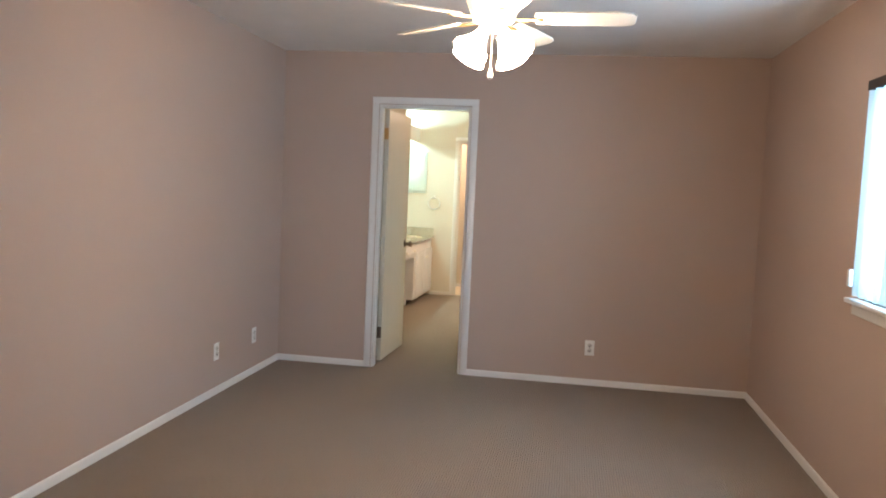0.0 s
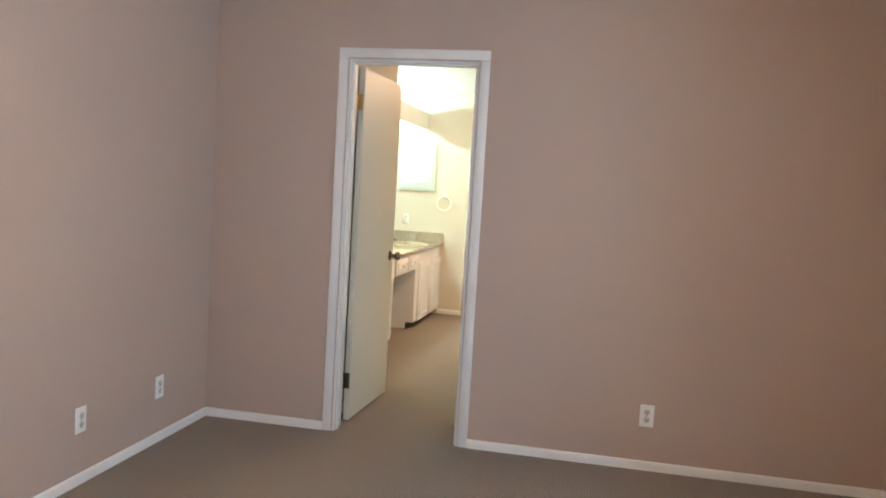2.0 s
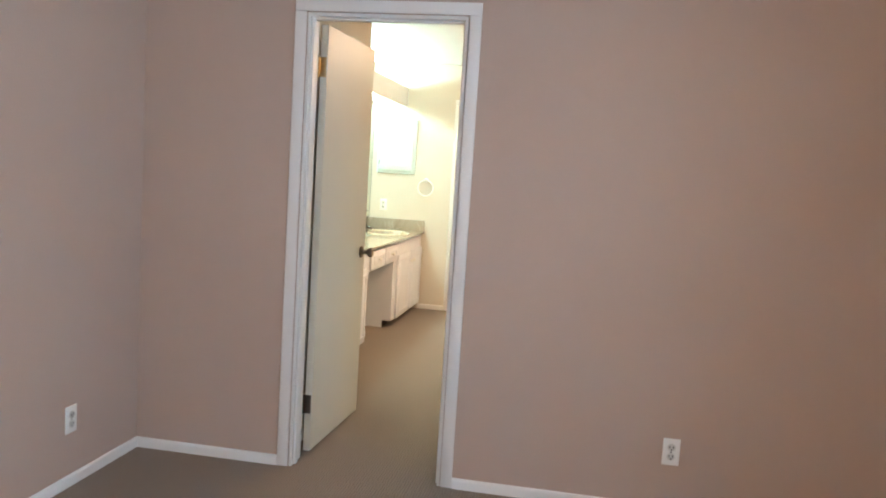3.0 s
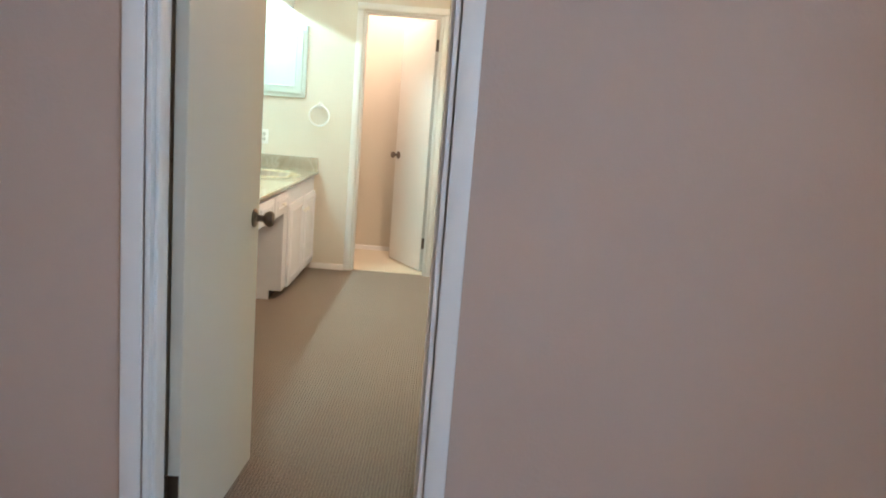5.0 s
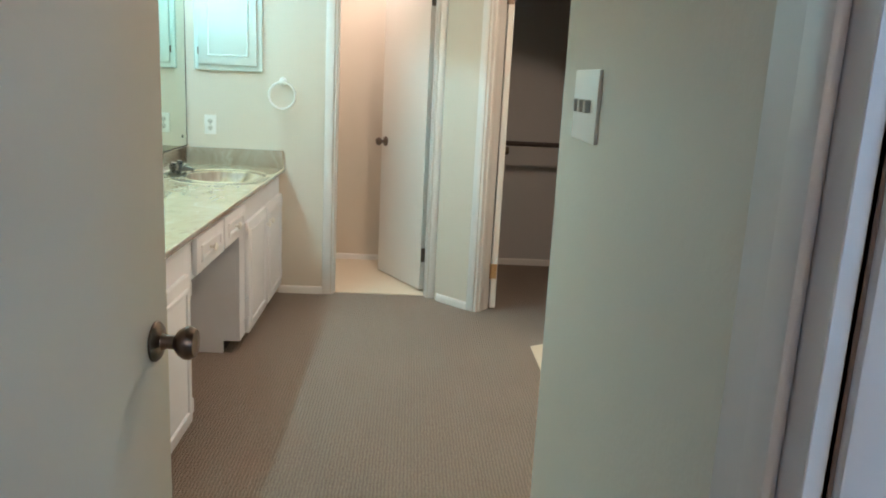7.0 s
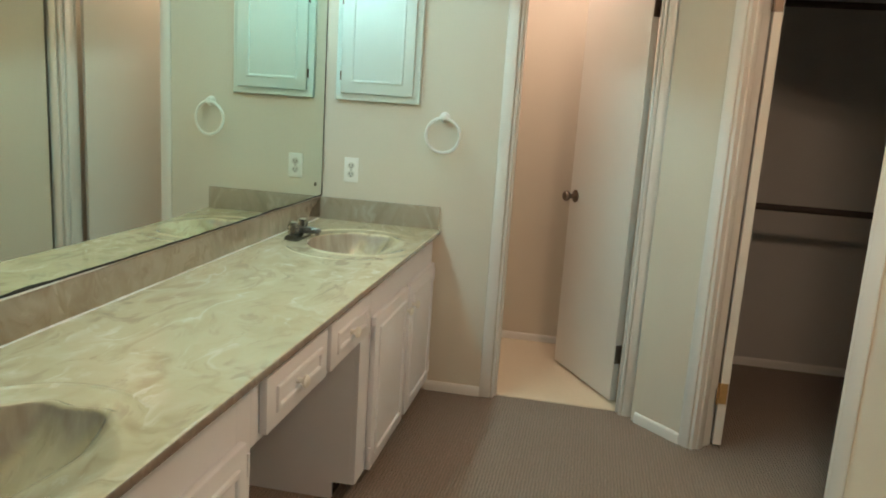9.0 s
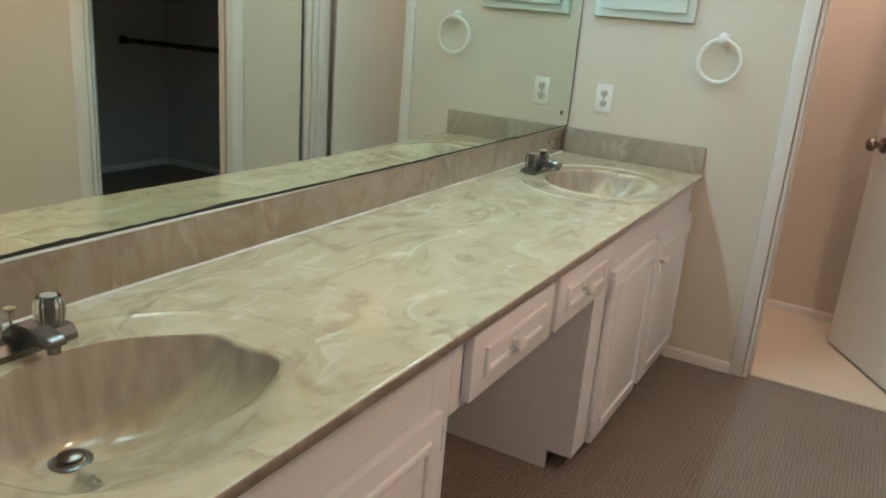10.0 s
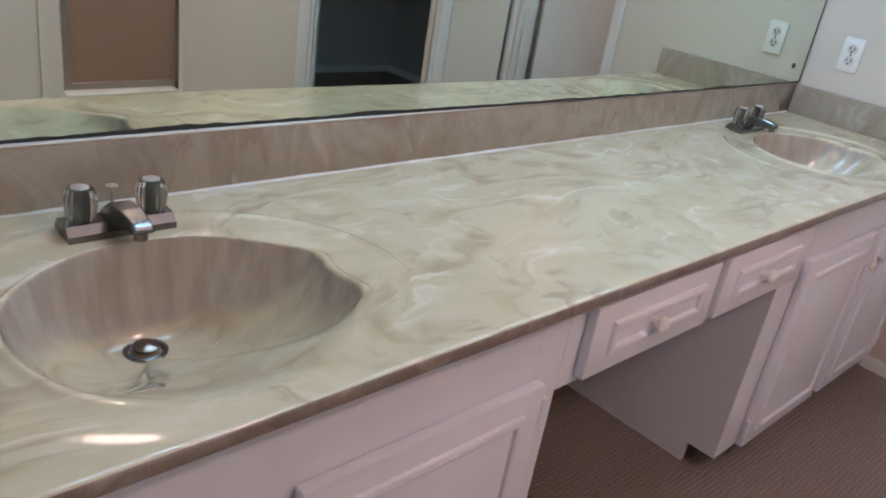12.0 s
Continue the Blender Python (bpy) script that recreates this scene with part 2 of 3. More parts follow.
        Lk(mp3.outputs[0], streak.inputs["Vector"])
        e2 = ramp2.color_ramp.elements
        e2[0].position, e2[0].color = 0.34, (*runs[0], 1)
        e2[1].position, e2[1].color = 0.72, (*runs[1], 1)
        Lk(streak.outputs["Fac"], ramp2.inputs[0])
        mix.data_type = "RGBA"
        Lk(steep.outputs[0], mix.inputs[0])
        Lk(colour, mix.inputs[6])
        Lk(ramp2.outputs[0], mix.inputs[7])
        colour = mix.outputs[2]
    Lk(colour, b.inputs["Base Color"])
    return m


# last colour pair: tan that carries the shade of the steep bowl walls
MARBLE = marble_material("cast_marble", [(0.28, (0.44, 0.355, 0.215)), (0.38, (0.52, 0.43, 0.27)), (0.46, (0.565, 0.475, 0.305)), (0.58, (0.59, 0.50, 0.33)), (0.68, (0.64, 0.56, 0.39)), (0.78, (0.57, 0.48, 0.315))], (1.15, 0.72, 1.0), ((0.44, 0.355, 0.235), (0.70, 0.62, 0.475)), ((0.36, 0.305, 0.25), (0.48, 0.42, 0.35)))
SPLASHM = marble_material("cast_marble_tan", [(0.30, (0.30, 0.255, 0.195)), (0.45, (0.345, 0.30, 0.235)), (0.60, (0.375, 0.33, 0.265)), (0.72, (0.42, 0.375, 0.305))], (1.0, 1.3, 0.7), ((0.29, 0.24, 0.18), (0.42, 0.38, 0.31)))
# darker copy of the marble for the front lip, its shade put into the colour
EDGEM = marble_material("shaded_marble_edge", [(0.30, (0.22, 0.185, 0.145)), (0.60, (0.27, 0.23, 0.185)), (0.72, (0.31, 0.27, 0.22))], (1.0, 1.3, 0.7), ((0.20, 0.165, 0.13), (0.34, 0.30, 0.25)))


# ---- mesh helpers ----
def box(bm, x0, x1, y0, y1, z0, z1, bevel=0.0, segments=1, mat=0):
    vs = [bm.verts.new((x, y, z)) for x in (x0, x1) for y in (y0, y1) for z in (z0, z1)]
    fs = [bm.faces.new([vs[i] for i in f]) for f in ((0, 1, 3, 2), (4, 6, 7, 5), (0, 4, 5, 1), (2, 3, 7, 6), (0, 2, 6, 4), (1, 5, 7, 3))]
    for f in fs:
        f.material_index = mat
    if bevel:
        es = list({e for f in fs for e in f.edges})
        bmesh.ops.bevel(bm, geom=es, offset=bevel, segments=segments, affect="EDGES", profile=0.5)
    return bm


def lathe(bm, profile, at=(0, 0, 0), axis=(0, 0, 1), n=20, flute=0.0, flutes=0, cap=True):
    """Turn (radius, height) pairs round an axis; flute: relative depth of vertical grooves."""
    rot = Vector((0, 0, 1)).rotation_difference(Vector(axis).normalized()).to_matrix()
    rings = []
    for r, h in profile:
        ring = []
        for k in range(n):
            a = 2 * math.pi * k / n
            rr = r * (1 - flute * (0.5 - 0.5 * math.cos(flutes * a))) if flutes else r
            ring.append(bm.verts.new(Vector(at) + rot @ Vector((rr * math.cos(a), rr * math.sin(a), h))))
        rings.append(ring)
    for a, b in zip(rings, rings[1:]):
        for k in range(n):
            bm.faces.new((a[k], a[(k + 1) % n], b[(k + 1) % n], b[k]))
    if cap:
        bm.faces.new(rings[0][::-1])
        bm.faces.new(rings[-1])
    return bm


def rod(bm, p0, p1, r, n=14):
    d = Vector(p1) - Vector(p0)
    return lathe(bm, [(r, 0), (r, d.length)], p0, d, n)


def tube_ring(bm, centre, axis, R, r, n=40, k=10):
    rot = Vector((0, 0, 1)).rotation_difference(Vector(axis).normalized()).to_matrix()
    rings = []
    for i in range(n):
        a = 2 * math.pi * i / n
        ring = []
        for j in range(k):
            b = 2 * math.pi * j / k
            ring.append(bm.verts.new(Vector(centre) + rot @ Vector(((R + r * math.cos(b)) * math.cos(a), (R + r * math.cos(b)) * math.sin(a), r * math.sin(b)))))
        rings.append(ring)
    for i in range(n):
        a, b = rings[i], rings[(i + 1) % n]
        for j in range(k):
            bm.faces.new((a[j], b[j], b[(j + 1) % k], a[(j + 1) % k]))
    return bm


def finish(bm, name, mats, smooth=False):
    bmesh.ops.recalc_face_normals(bm, faces=bm.faces[:])
    me = bpy.data.meshes.new(name)
    bm.to_mesh(me)
    bm.free()
    for m in (mats if isinstance(mats, (list, tuple)) else [mats]):
        me.materials.append(m)
    if smooth:
        me.shade_smooth()
        me.set_sharp_from_angle(angle=radians(35))
    return me


def part(name, bm, mat, parent, label="", smooth=True):
    ob = new(name, finish(bm, name, mat, smooth))
    ob.parent = parent
    if label:
        ob["label"] = label
    return ob


def thing(name, place, label, category, group="", turn=0.0):
    ob = new(name)
    ob.empty_display_size = 0.05
    ob.matrix_world = pose(*place, 0, 0, turn)
    return tagged(ob, label, category, group)


def structure(name, bm, mats, label, category, smooth=False):
    return tagged(new(name, finish(bm, name, mats, smooth)), label, category, kind="structure")


def B():
    return bmesh.new()


def two_sided(bm, normal, mats=1):
    """Give the faces that look along normal the second material."""
    bmesh.ops.recalc_face_normals(bm, faces=bm.faces[:])
    n = Vector(normal)
    for f in bm.faces:
        if f.normal.dot(n) > 0.9:
            f.material_index = mats
    return bm


# ---- the plan ----
H = 2.434                      # ceiling
BX0, BX1, BY0, BY1 = -0.71, 2.87, -0.90, 6.62     # bedroom
DX0, DX1, DZ = 0.056, 0.762, 2.04                 # bedroom door opening
WT = 0.12
PX0, PX1 = -0.015, 0.838           # passage behind the door
VY0, VY1 = 7.870, 10.945       # vanity bay
MX = -0.845                    # mirror wall
TX0, TX1 = 0.05, 0.655         # toilet room doorway
WY0, WY1, WZ0, WZ1 = 2.78, 4.62, 1.00, 2.00       # bedroom window
P0 = Vector((0.70, 10.91, 0))  # slanted wall's start
DIAG = pose(P0.x, P0.y, 0, 0, 0, -45)             # x along the wall, y into the closet
CS0, CS1, SEND = 0.33, 0.925, 1.515               # closet opening, end of the slanted wall

structure("floor", box(B(), -1.2, 3.2, -1.1, 11.0, -0.10, 0.0), CARPET, "beige-brown ribbed loop carpet", "carpet")


def wall(name, boxes, mats, label, second=None):
    bm = B()
    for b in boxes:
        box(bm, *b)
    if second:
        two_sided(bm, second)
    return structure(name, bm, mats, label, "wall")


wall("wall_bedroom_left", [(BX0 - WT, BX0, BY0 - WT, BY1, 0, H)], TAUPE, "plain taupe painted bedroom wall")
wall("wall_bedroom_right", [(BX1, BX1 + WT, BY0 - WT, WY0, 0, H), (BX1, BX1 + WT, WY1, BY1, 0, H), (BX1, BX1 + WT, WY0, WY1, 0, WZ0), (BX1, BX1 + WT, WY0, WY1, WZ1, H)], TAUPE, "taupe painted bedroom wall with a window")
wall("wall_bedroom_back", [(BX0, BX1, BY0 - WT, BY0, 0, H)], TAUPE, "plain taupe painted bedroom wall")
wall("wall_bedroom_front", [(BX0 - WT, DX0, BY1, BY1 + WT, 0, H), (DX1, BX1 + WT, BY1, BY1 + WT, 0, H), (DX0, DX1, BY1, BY1 + WT, DZ, H)], [CREAM, TAUPE], "taupe painted wall with the doorway to the vanity room", (0, -1, 0))
wall("wall_passage_left", [(PX0 - WT, PX0, BY1 + WT, VY0 - WT, 0, H)], CREAM, "cream painted passage wall behind the door")
wall("wall_vanity_end", [(MX - WT, PX0, VY0 - WT, VY0, 0, H)], CREAM, "cream painted end wall of the vanity bay")
wall("wall_passage_right", [(PX1, PX1 + WT, BY1 + WT, 7.90, 0, H)], CREAM, "cream painted passage wall with a light switch")
wall("wall_alcove_near", [(PX1 + WT, 3.2, 7.78, 7.90, 0, H)], CREAM, "cream painted wall of the bath alcove")
wall("wall_mirror", [(MX - WT, MX, VY0, 11.065, 0, H)], CREAM, "cream painted wall behind the vanity mirror")
wall("wall_vanity_back", [(MX, TX0, VY1, VY1 + WT, 0, H), (TX1, 0.712, VY1, VY1 + WT, 0, H), (TX0, TX1, VY1, VY1 + WT, DZ, H)], CREAM, "cream painted wall with the toilet room doorway")
ob = wall("wall_slanted", [(0.0, CS0, 0, WT, 0, H), (CS1, SEND, 0, WT, 0, H), (CS0, CS1, 0, WT, DZ, H)], CREAM, "cream painted slanted wall with the closet doorway")
ob.matrix_world = DIAG
wall("wall_shower_front", [(1.77, 1.89, 7.90, 9.28, 0, H), (1.77, 1.89, 9.28, 9.84, 1.95, H)], CREAM, "cream painted wall beside the shower door")
wall("wall_toilet_room", [(-0.42, -0.30, VY1 + WT, 11.90, 0, H), (-0.42, 0.87, 11.90, 12.02, 0, H), (0.75, 0.87, VY1 + WT, 11.90, 0, H)], CREAM, "cream painted toilet room walls in warm light")
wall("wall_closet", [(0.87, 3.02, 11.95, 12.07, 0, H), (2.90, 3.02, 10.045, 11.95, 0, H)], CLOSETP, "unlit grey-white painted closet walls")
structure("ceiling_bedroom", box(B(), BX0 - WT, BX1 + WT, BY0 - WT, BY1 + WT, H, H + 0.1), CEIL, "off-white textured bedroom ceiling", "ceiling")
structure("ceiling_vanity", box(B(), MX - WT, 3.2, BY1 + WT + 0.002, 12.1, H, H + 0.1), CEIL, "off-white textured ceiling of the vanity room", "ceiling")
structure("floor_closet", box(B(), 0.873, 2.90, 11.0, 11.95, -0.10, 0.0), CARPET, "beige-brown ribbed closet carpet", "carpet")
structure("floor_toilet_room", box(B(), -0.30, 0.75, 10.985, 11.90, -0.05, 0.006), VINYL, "cream vinyl floor of the toilet room", "floor")
bm = B()
pts = [(1.19, 7.86), (1.77, 7.86), (1.77, 9.86), (1.405, 10.21), (1.19, 10.08)]
lo, hi = [bm.verts.new((x, y, -0.01)) for x, y in pts], [bm.verts.new((x, y, 0.006)) for x, y in pts]
bm.faces.new(hi)
for i in range(5):
    bm.faces.new((lo[i], lo[(i + 1) % 5], hi[(i + 1) % 5], hi[i]))
structure("floor_alcove", bm, VINYL, "cream vinyl floor of the bath alcove", "floor")
wall("wall_shower", [(1.89, 2.90, 9.10, 9.22, 0, H), (2.90, 3.02, 9.10, 10.04, 0, H), (1.89, 3.02, 9.92, 10.04, 0, H)], SHOWER, "beige shower walls behind the glass")

# ---- trim ----
def casing(name, w, h, m, label="white painted door casing", depth=WT):
    """Casings on both faces, jambs and stops of an opening w wide, from x = 0, wall from y = 0 to depth."""
    ob = thing(name, (0, 0, 0), label, "door frame")
    ob["kind"] = "structure"
    cw, ct = 0.056, 0.010
    for y0, y1 in ((-ct, 0.0), (depth, depth + ct)):
        part("side_casing", box(B(), -cw, -0.004, y0, y1, 0, h + 0.004, 0.004, 2), TRIM, ob)
        part("side_casing", box(B(), w + 0.004, w + cw, y0, y1, 0, h + 0.004, 0.004, 2), TRIM, ob)
        part("head_casing", box(B(), -cw, w + cw, y0, y1, h + 0.0045, h + cw, 0.004, 2), TRIM, ob)
    part("side_jamb", box(B(), -0.004, 0.012, 0.0, depth, 0, h, 0.001), TRIM, ob)
    part("side_jamb", box(B(), w - 0.012, w + 0.004, 0.0, depth, 0, h, 0.001), TRIM, ob)
    part("head_jamb", box(B(), 0.012, w - 0.012, 0.0, depth, h - 0.014, h + 0.004, 0.001), TRIM, ob)
    sy = 0.026
    part("side_stop", box(B(), 0.012, 0.022, sy, sy + 0.034, 0, h - 0.014, 0.003, 2), TRIM, ob)
    part("side_stop", box(B(), w - 0.022, w - 0.012, sy, sy + 0.034, 0, h - 0.014, 0.003, 2), TRIM, ob)
    part("head_stop", box(B(), 0.022, w - 0.022, sy, sy + 0.034, h - 0.026, h - 0.014, 0.003, 2), TRIM, ob)
    ob.matrix_world = m
    return ob


casing("trim_bedroom_door", DX1 - DX0, DZ, pose(DX0, BY1, 0))
part("strike_plate", box(B(), 0.6915, 0.6945, 0.086, 0.112, 0.895, 0.95), KICK, bpy.data.objects["trim_bedroom_door"], "dark strike plate", smooth=False)
casing("trim_toilet_door", TX1 - TX0, DZ, pose(TX0, VY1, 0))
casing("trim_closet_door", CS1 - CS0, DZ, DIAG @ pose(CS0, 0, 0))


def baseboard(name, runs, h=0.047):
    """Runs (x0, y0, x1, y1) with the room to the left of the run's direction."""
    ob = thing(name, (0, 0, 0), "low white painted baseboard", "baseboard")
    ob["kind"] = "structure"
    for x0, y0, x1, y1 in runs:
        bm = B()
        a, b = Vector((x0, y0, 0)), Vector((x1, y1, 0))
        d = (b - a).normalized()
        n = Vector((-d.y, d.x, 0))
        prof = [(0, 0), (0.012, 0), (0.012, h - 0.014), (0.010, h - 0.006), (0.006, h - 0.001), (0, h)]
        r0 = [bm.verts.new(a + n * u + Vector((0, 0, v))) for u, v in prof]
        r1 = [bm.verts.new(b + n * u + Vector((0, 0, v))) for u, v in prof]
        k = len(prof)
        for i in range(k):
            bm.faces.new((r0[i], r0[(i + 1) % k], r1[(i + 1) % k], r1[i]))
        bm.faces.new(r0)
        bm.faces.new(r1[::-1])
        part("board", bm, TRIM, ob)
    return ob


CW = 0.056
baseboard("baseboard_bedroom", [(DX0 - CW, BY1, BX0, BY1), (BX0, BY1 - 0.012, BX0, BY0), (BX0, BY0, BX1, BY0), (BX1, BY0, BX1, BY1 - 0.012), (BX1, BY1, DX1 + CW, BY1)])
q = lambda s: (P0.x + s * 0.70711, P0.y - s * 0.70711)
baseboard("baseboard_vanity", [(TX0 - CW, VY1, -0.275, VY1), (*q(CS0 - CW), *q(0.025)), (*q(SEND - 0.01), *q(CS1 + CW)), (PX1, 6.76, PX1, 7.90), (PX0, 7.87, PX0, 6.76), (-0.24, VY0, PX0, VY0)])
baseboard("baseboard_toilet_room", [(0.75, 11.90, -0.30, 11.90)])
baseboard("baseboard_closet", [(2.90, 11.95, 0.87, 11.95), (2.90, 10.05, 2.90, 11.938)])


# ---- doors ----
def knob(parent, x, y, z, side, mat=BRONZE):
    """Door knob with rose, out along +y or -y of the leaf."""
    bm = B()
    lathe(bm, [(0.0, 0), (0.033, 0.0), (0.033, 0.004), (0.028, 0.009), (0.014, 0.012), (0.011, 0.02), (0.012, 0.032), (0.022, 0.040), (0.0275, 0.050), (0.0275, 0.057), (0.022, 0.066), (0.0, 0.069)], (x, y, z), (0, side, 0), 24, cap=False)
    return part("knob", bm, mat, parent, "round antique bronze door knob")


def hinge(parent, z, mat):
    """Leaf plate on the hinge edge, with the barrel beside the far face."""
    bm = box(B(), 0.0, 0.0022, 0.004, 0.036, z - 0.045, z + 0.045, 0.0008)
    for k in range(5):
        rod(bm, (-0.003, 0.040, z - 0.046 + k * 0.0184), (-0.003, 0.040, z - 0.0285 + k * 0.0184), 0.0062, 10)
    box(bm, -0.022, -0.002, 0.0385, 0.0405, z - 0.045, z + 0.045)
    return part("hinge", bm, mat, parent, "worn metal hinge")


def door(name, w, m, label, hinge_mat=BRONZE, knob_in=0.06, flip=False, paint=DOORP, low_mat=None):
    """Leaf from the hinge along +x; thickness from y = 0 to 0.035, the hinge barrels past y = 0.035. flip: the mirrored hand."""
    d = thing(name, (0, 0, 0), label, "door")
    d["kind"] = "structure"
    d.matrix_world = m
    leaf = part("leaf", box(B(), 0.002, w, 0, 0.035, 0.016, 2.02, 0.002), paint, d)
    knob(leaf, w - knob_in, 0.035, 0.925, 1)
    knob(leaf, w - knob_in, 0.0, 0.925, -1)
    part("latch_plate", box(B(), w - 0.0005, w + 0.0015, 0.006, 0.029, 0.895, 0.955), BRASS, leaf)
    for z, hm in ((0.245, low_mat or hinge_mat), (1.83, hinge_mat)):
        h = hinge(leaf, z, hm)
        if flip:
            h.matrix_basis = Matrix.Translation((0, 0.035, 0)) @ Matrix.Diagonal((1, -1, 1, 1))
    return d


# bedroom door, swung open into the passage
door("door_bedroom", 0.70, pose(0.095, 6.787, 0, 0, 0, 88.0), "off-white flat slab door standing open into the passage", BRASS, low_mat=BRONZE)
# toilet room door, half open inwards: mirrored leaf, hinge on the far jamb
door("door_toilet", 0.59, pose(0.636, 11.085, 0, 0, 0, 119.5), "off-white flat slab door half open into the toilet room", BRONZE, flip=True, paint=DOORW)
# closet door, swung far back into the closet
door("door_closet", 0.585, DIAG @ pose(CS0 + 0.062, WT + 0.006, 0, 0, 0, 133), "off-white flat slab closet door swung wide open", BRONZE, paint=DOORW, low_mat=BRASS)


# ---- bedroom: window, blinds, outlets, fan ----
win = thing("window_bedroom", (BX1, 0, 0), "white framed bedroom window behind vertical blinds", "window")
win["kind"] = "structure"
bm = B()
for y0, y1, z0, z1 in ((WY0, WY0 + 0.04, WZ0, WZ1), (WY1 - 0.04, WY1, WZ0, WZ1), (WY0 + 0.04, WY1 - 0.04, WZ0, WZ0 + 0.04), (WY0 + 0.04, WY1 - 0.04, WZ1 - 0.04, WZ1), (3.68, 3.72, WZ0 + 0.04, WZ1 - 0.04)):
    box(bm, 0.06, 0.10, y0, y1, z0, z1, 0.003)
part("window_frame", bm, TRIM, win)
for y0, y1 in ((WY0 + 0.04, 3.68), (3.72, WY1 - 0.04)):
    pane = part("pane", box(B(), 0.078, 0.082, y0, y1, WZ0 + 0.04, WZ1 - 0.04), PANE, win)
    pane.visible_shadow = False
bm = box(B(), -0.045, 0.06, WY0 - 0.05, WY1 + 0.05, WZ0 - 0.022, WZ0, 0.004)
part("window_sill", bm, TRIM, win)
part("apron", box(B(), -0.014, -0.001, WY0 - 0.03, WY1 + 0.03, WZ0 - 0.075, WZ0 - 0.022, 0.003), TRIM, win)
blinds = thing("vertical_blinds", (BX1, 0, 0), "pale vertical vinyl blinds hanging in the bedroom window", "blinds")
part("head_rail", box(B(), -0.035, 0.02, WY0 - 0.02, WY1 + 0.0, WZ1 - 0.05, WZ1 - 0.005, 0.004), KICK, blinds, "dark head rail")
slat = None
for i in range(22):
    y = WY1 - 0.05 - i * 0.083
    if slat is None:
        bm = B()
        row = []
        for k in range(7):
            u = (k - 3) / 3
            row.append([bm.verts.new((0.006 * (1 - u * u), u * 0.044, z)) for z in (WZ0 + 0.015, WZ1 - 0.05)])
        for a, b in zip(row, row[1:]):
            bm.faces.new((a[0], b[0], b[1], a[1]))
        bmesh.ops.solidify(bm, geom=bm.faces[:], thickness=0.001)
        slat = part("slat", bm, BLIND, blinds)
        data = slat.data
    else:
        slat = new("slat", data)
        slat.parent = blinds
    slat.matrix_basis = pose(-0.005, y, 0, 0, 0, 40 + 5 * math.sin(i * 2.3))
part("wand_grip", box(B(), -0.065, -0.045, WY1 - 0.055, WY1 - 0.025, 1.06, 1.14, 0.006, 2), PLASTIC, blinds)


def outlet(m, label="white plastic wall outlet"):
    """Cover plate in the x-z plane, facing -y."""
    o = thing("wall_outlet", (0, 0, 0), label, "outlet", "wall outlets")
    o.matrix_world = m
    part("cover_plate", box(B(), -0.035, 0.035, -0.006, 0, -0.0575, 0.0575, 0.003, 2), PLASTIC, o)
    for z in (-0.0195, 0.0195):
        r = part("receptacle", lathe(B(), [(0.0165, 0.0), (0.0165, 0.0025)], (0, -0.006, z), (0, -1, 0), 20), PLATE2, o)
        bm = B()
        box(bm, -0.0085, -0.0050, -0.0092, -0.0082, z - 0.003, z + 0.007)
        box(bm, 0.0050, 0.0085, -0.0092, -0.0082, z - 0.003, z + 0.007)
        lathe(bm, [(0.0034, 0), (0.0034, 0.001)], (0, -0.0082, z - 0.0085), (0, -1, 0), 10)
        part("slots", bm, SLOT, r)
    part("screw", lathe(B(), [(0.003, 0), (0.003, 0.0012)], (0, -0.006, 0), (0, -1, 0), 10), CHROME, o)
    return o


outlet(pose(1.735, BY1, 0.283))
outlet(pose(BX0, 5.52, 0.285, 0, 0, 90))
outlet(pose(BX0, 6.13, 0.283, 0, 0, 90), "white plastic wall plate with a single jack")
outlet(pose(-0.684, VY1, 1.024), "white plastic outlet above the vanity splash")
sw = thing("light_switch", (0, 0, 0), "wide white switch plate with three toggles on the passage wall", "switch")
sw.matrix_world = pose(PX1, 7.655, 1.327, 0, 0, -90)
part("cover_plate", box(B(), -0.098, 0.098, -0.007, 0, -0.0645, 0.0645, 0.003, 2), PLASTIC, sw)
for x in (-0.046, 0.0, 0.046):
    part("toggle", box(B(), x - 0.006, x + 0.006, -0.018, -0.007, -0.012, 0.012, 0.002), PLATE2, sw)

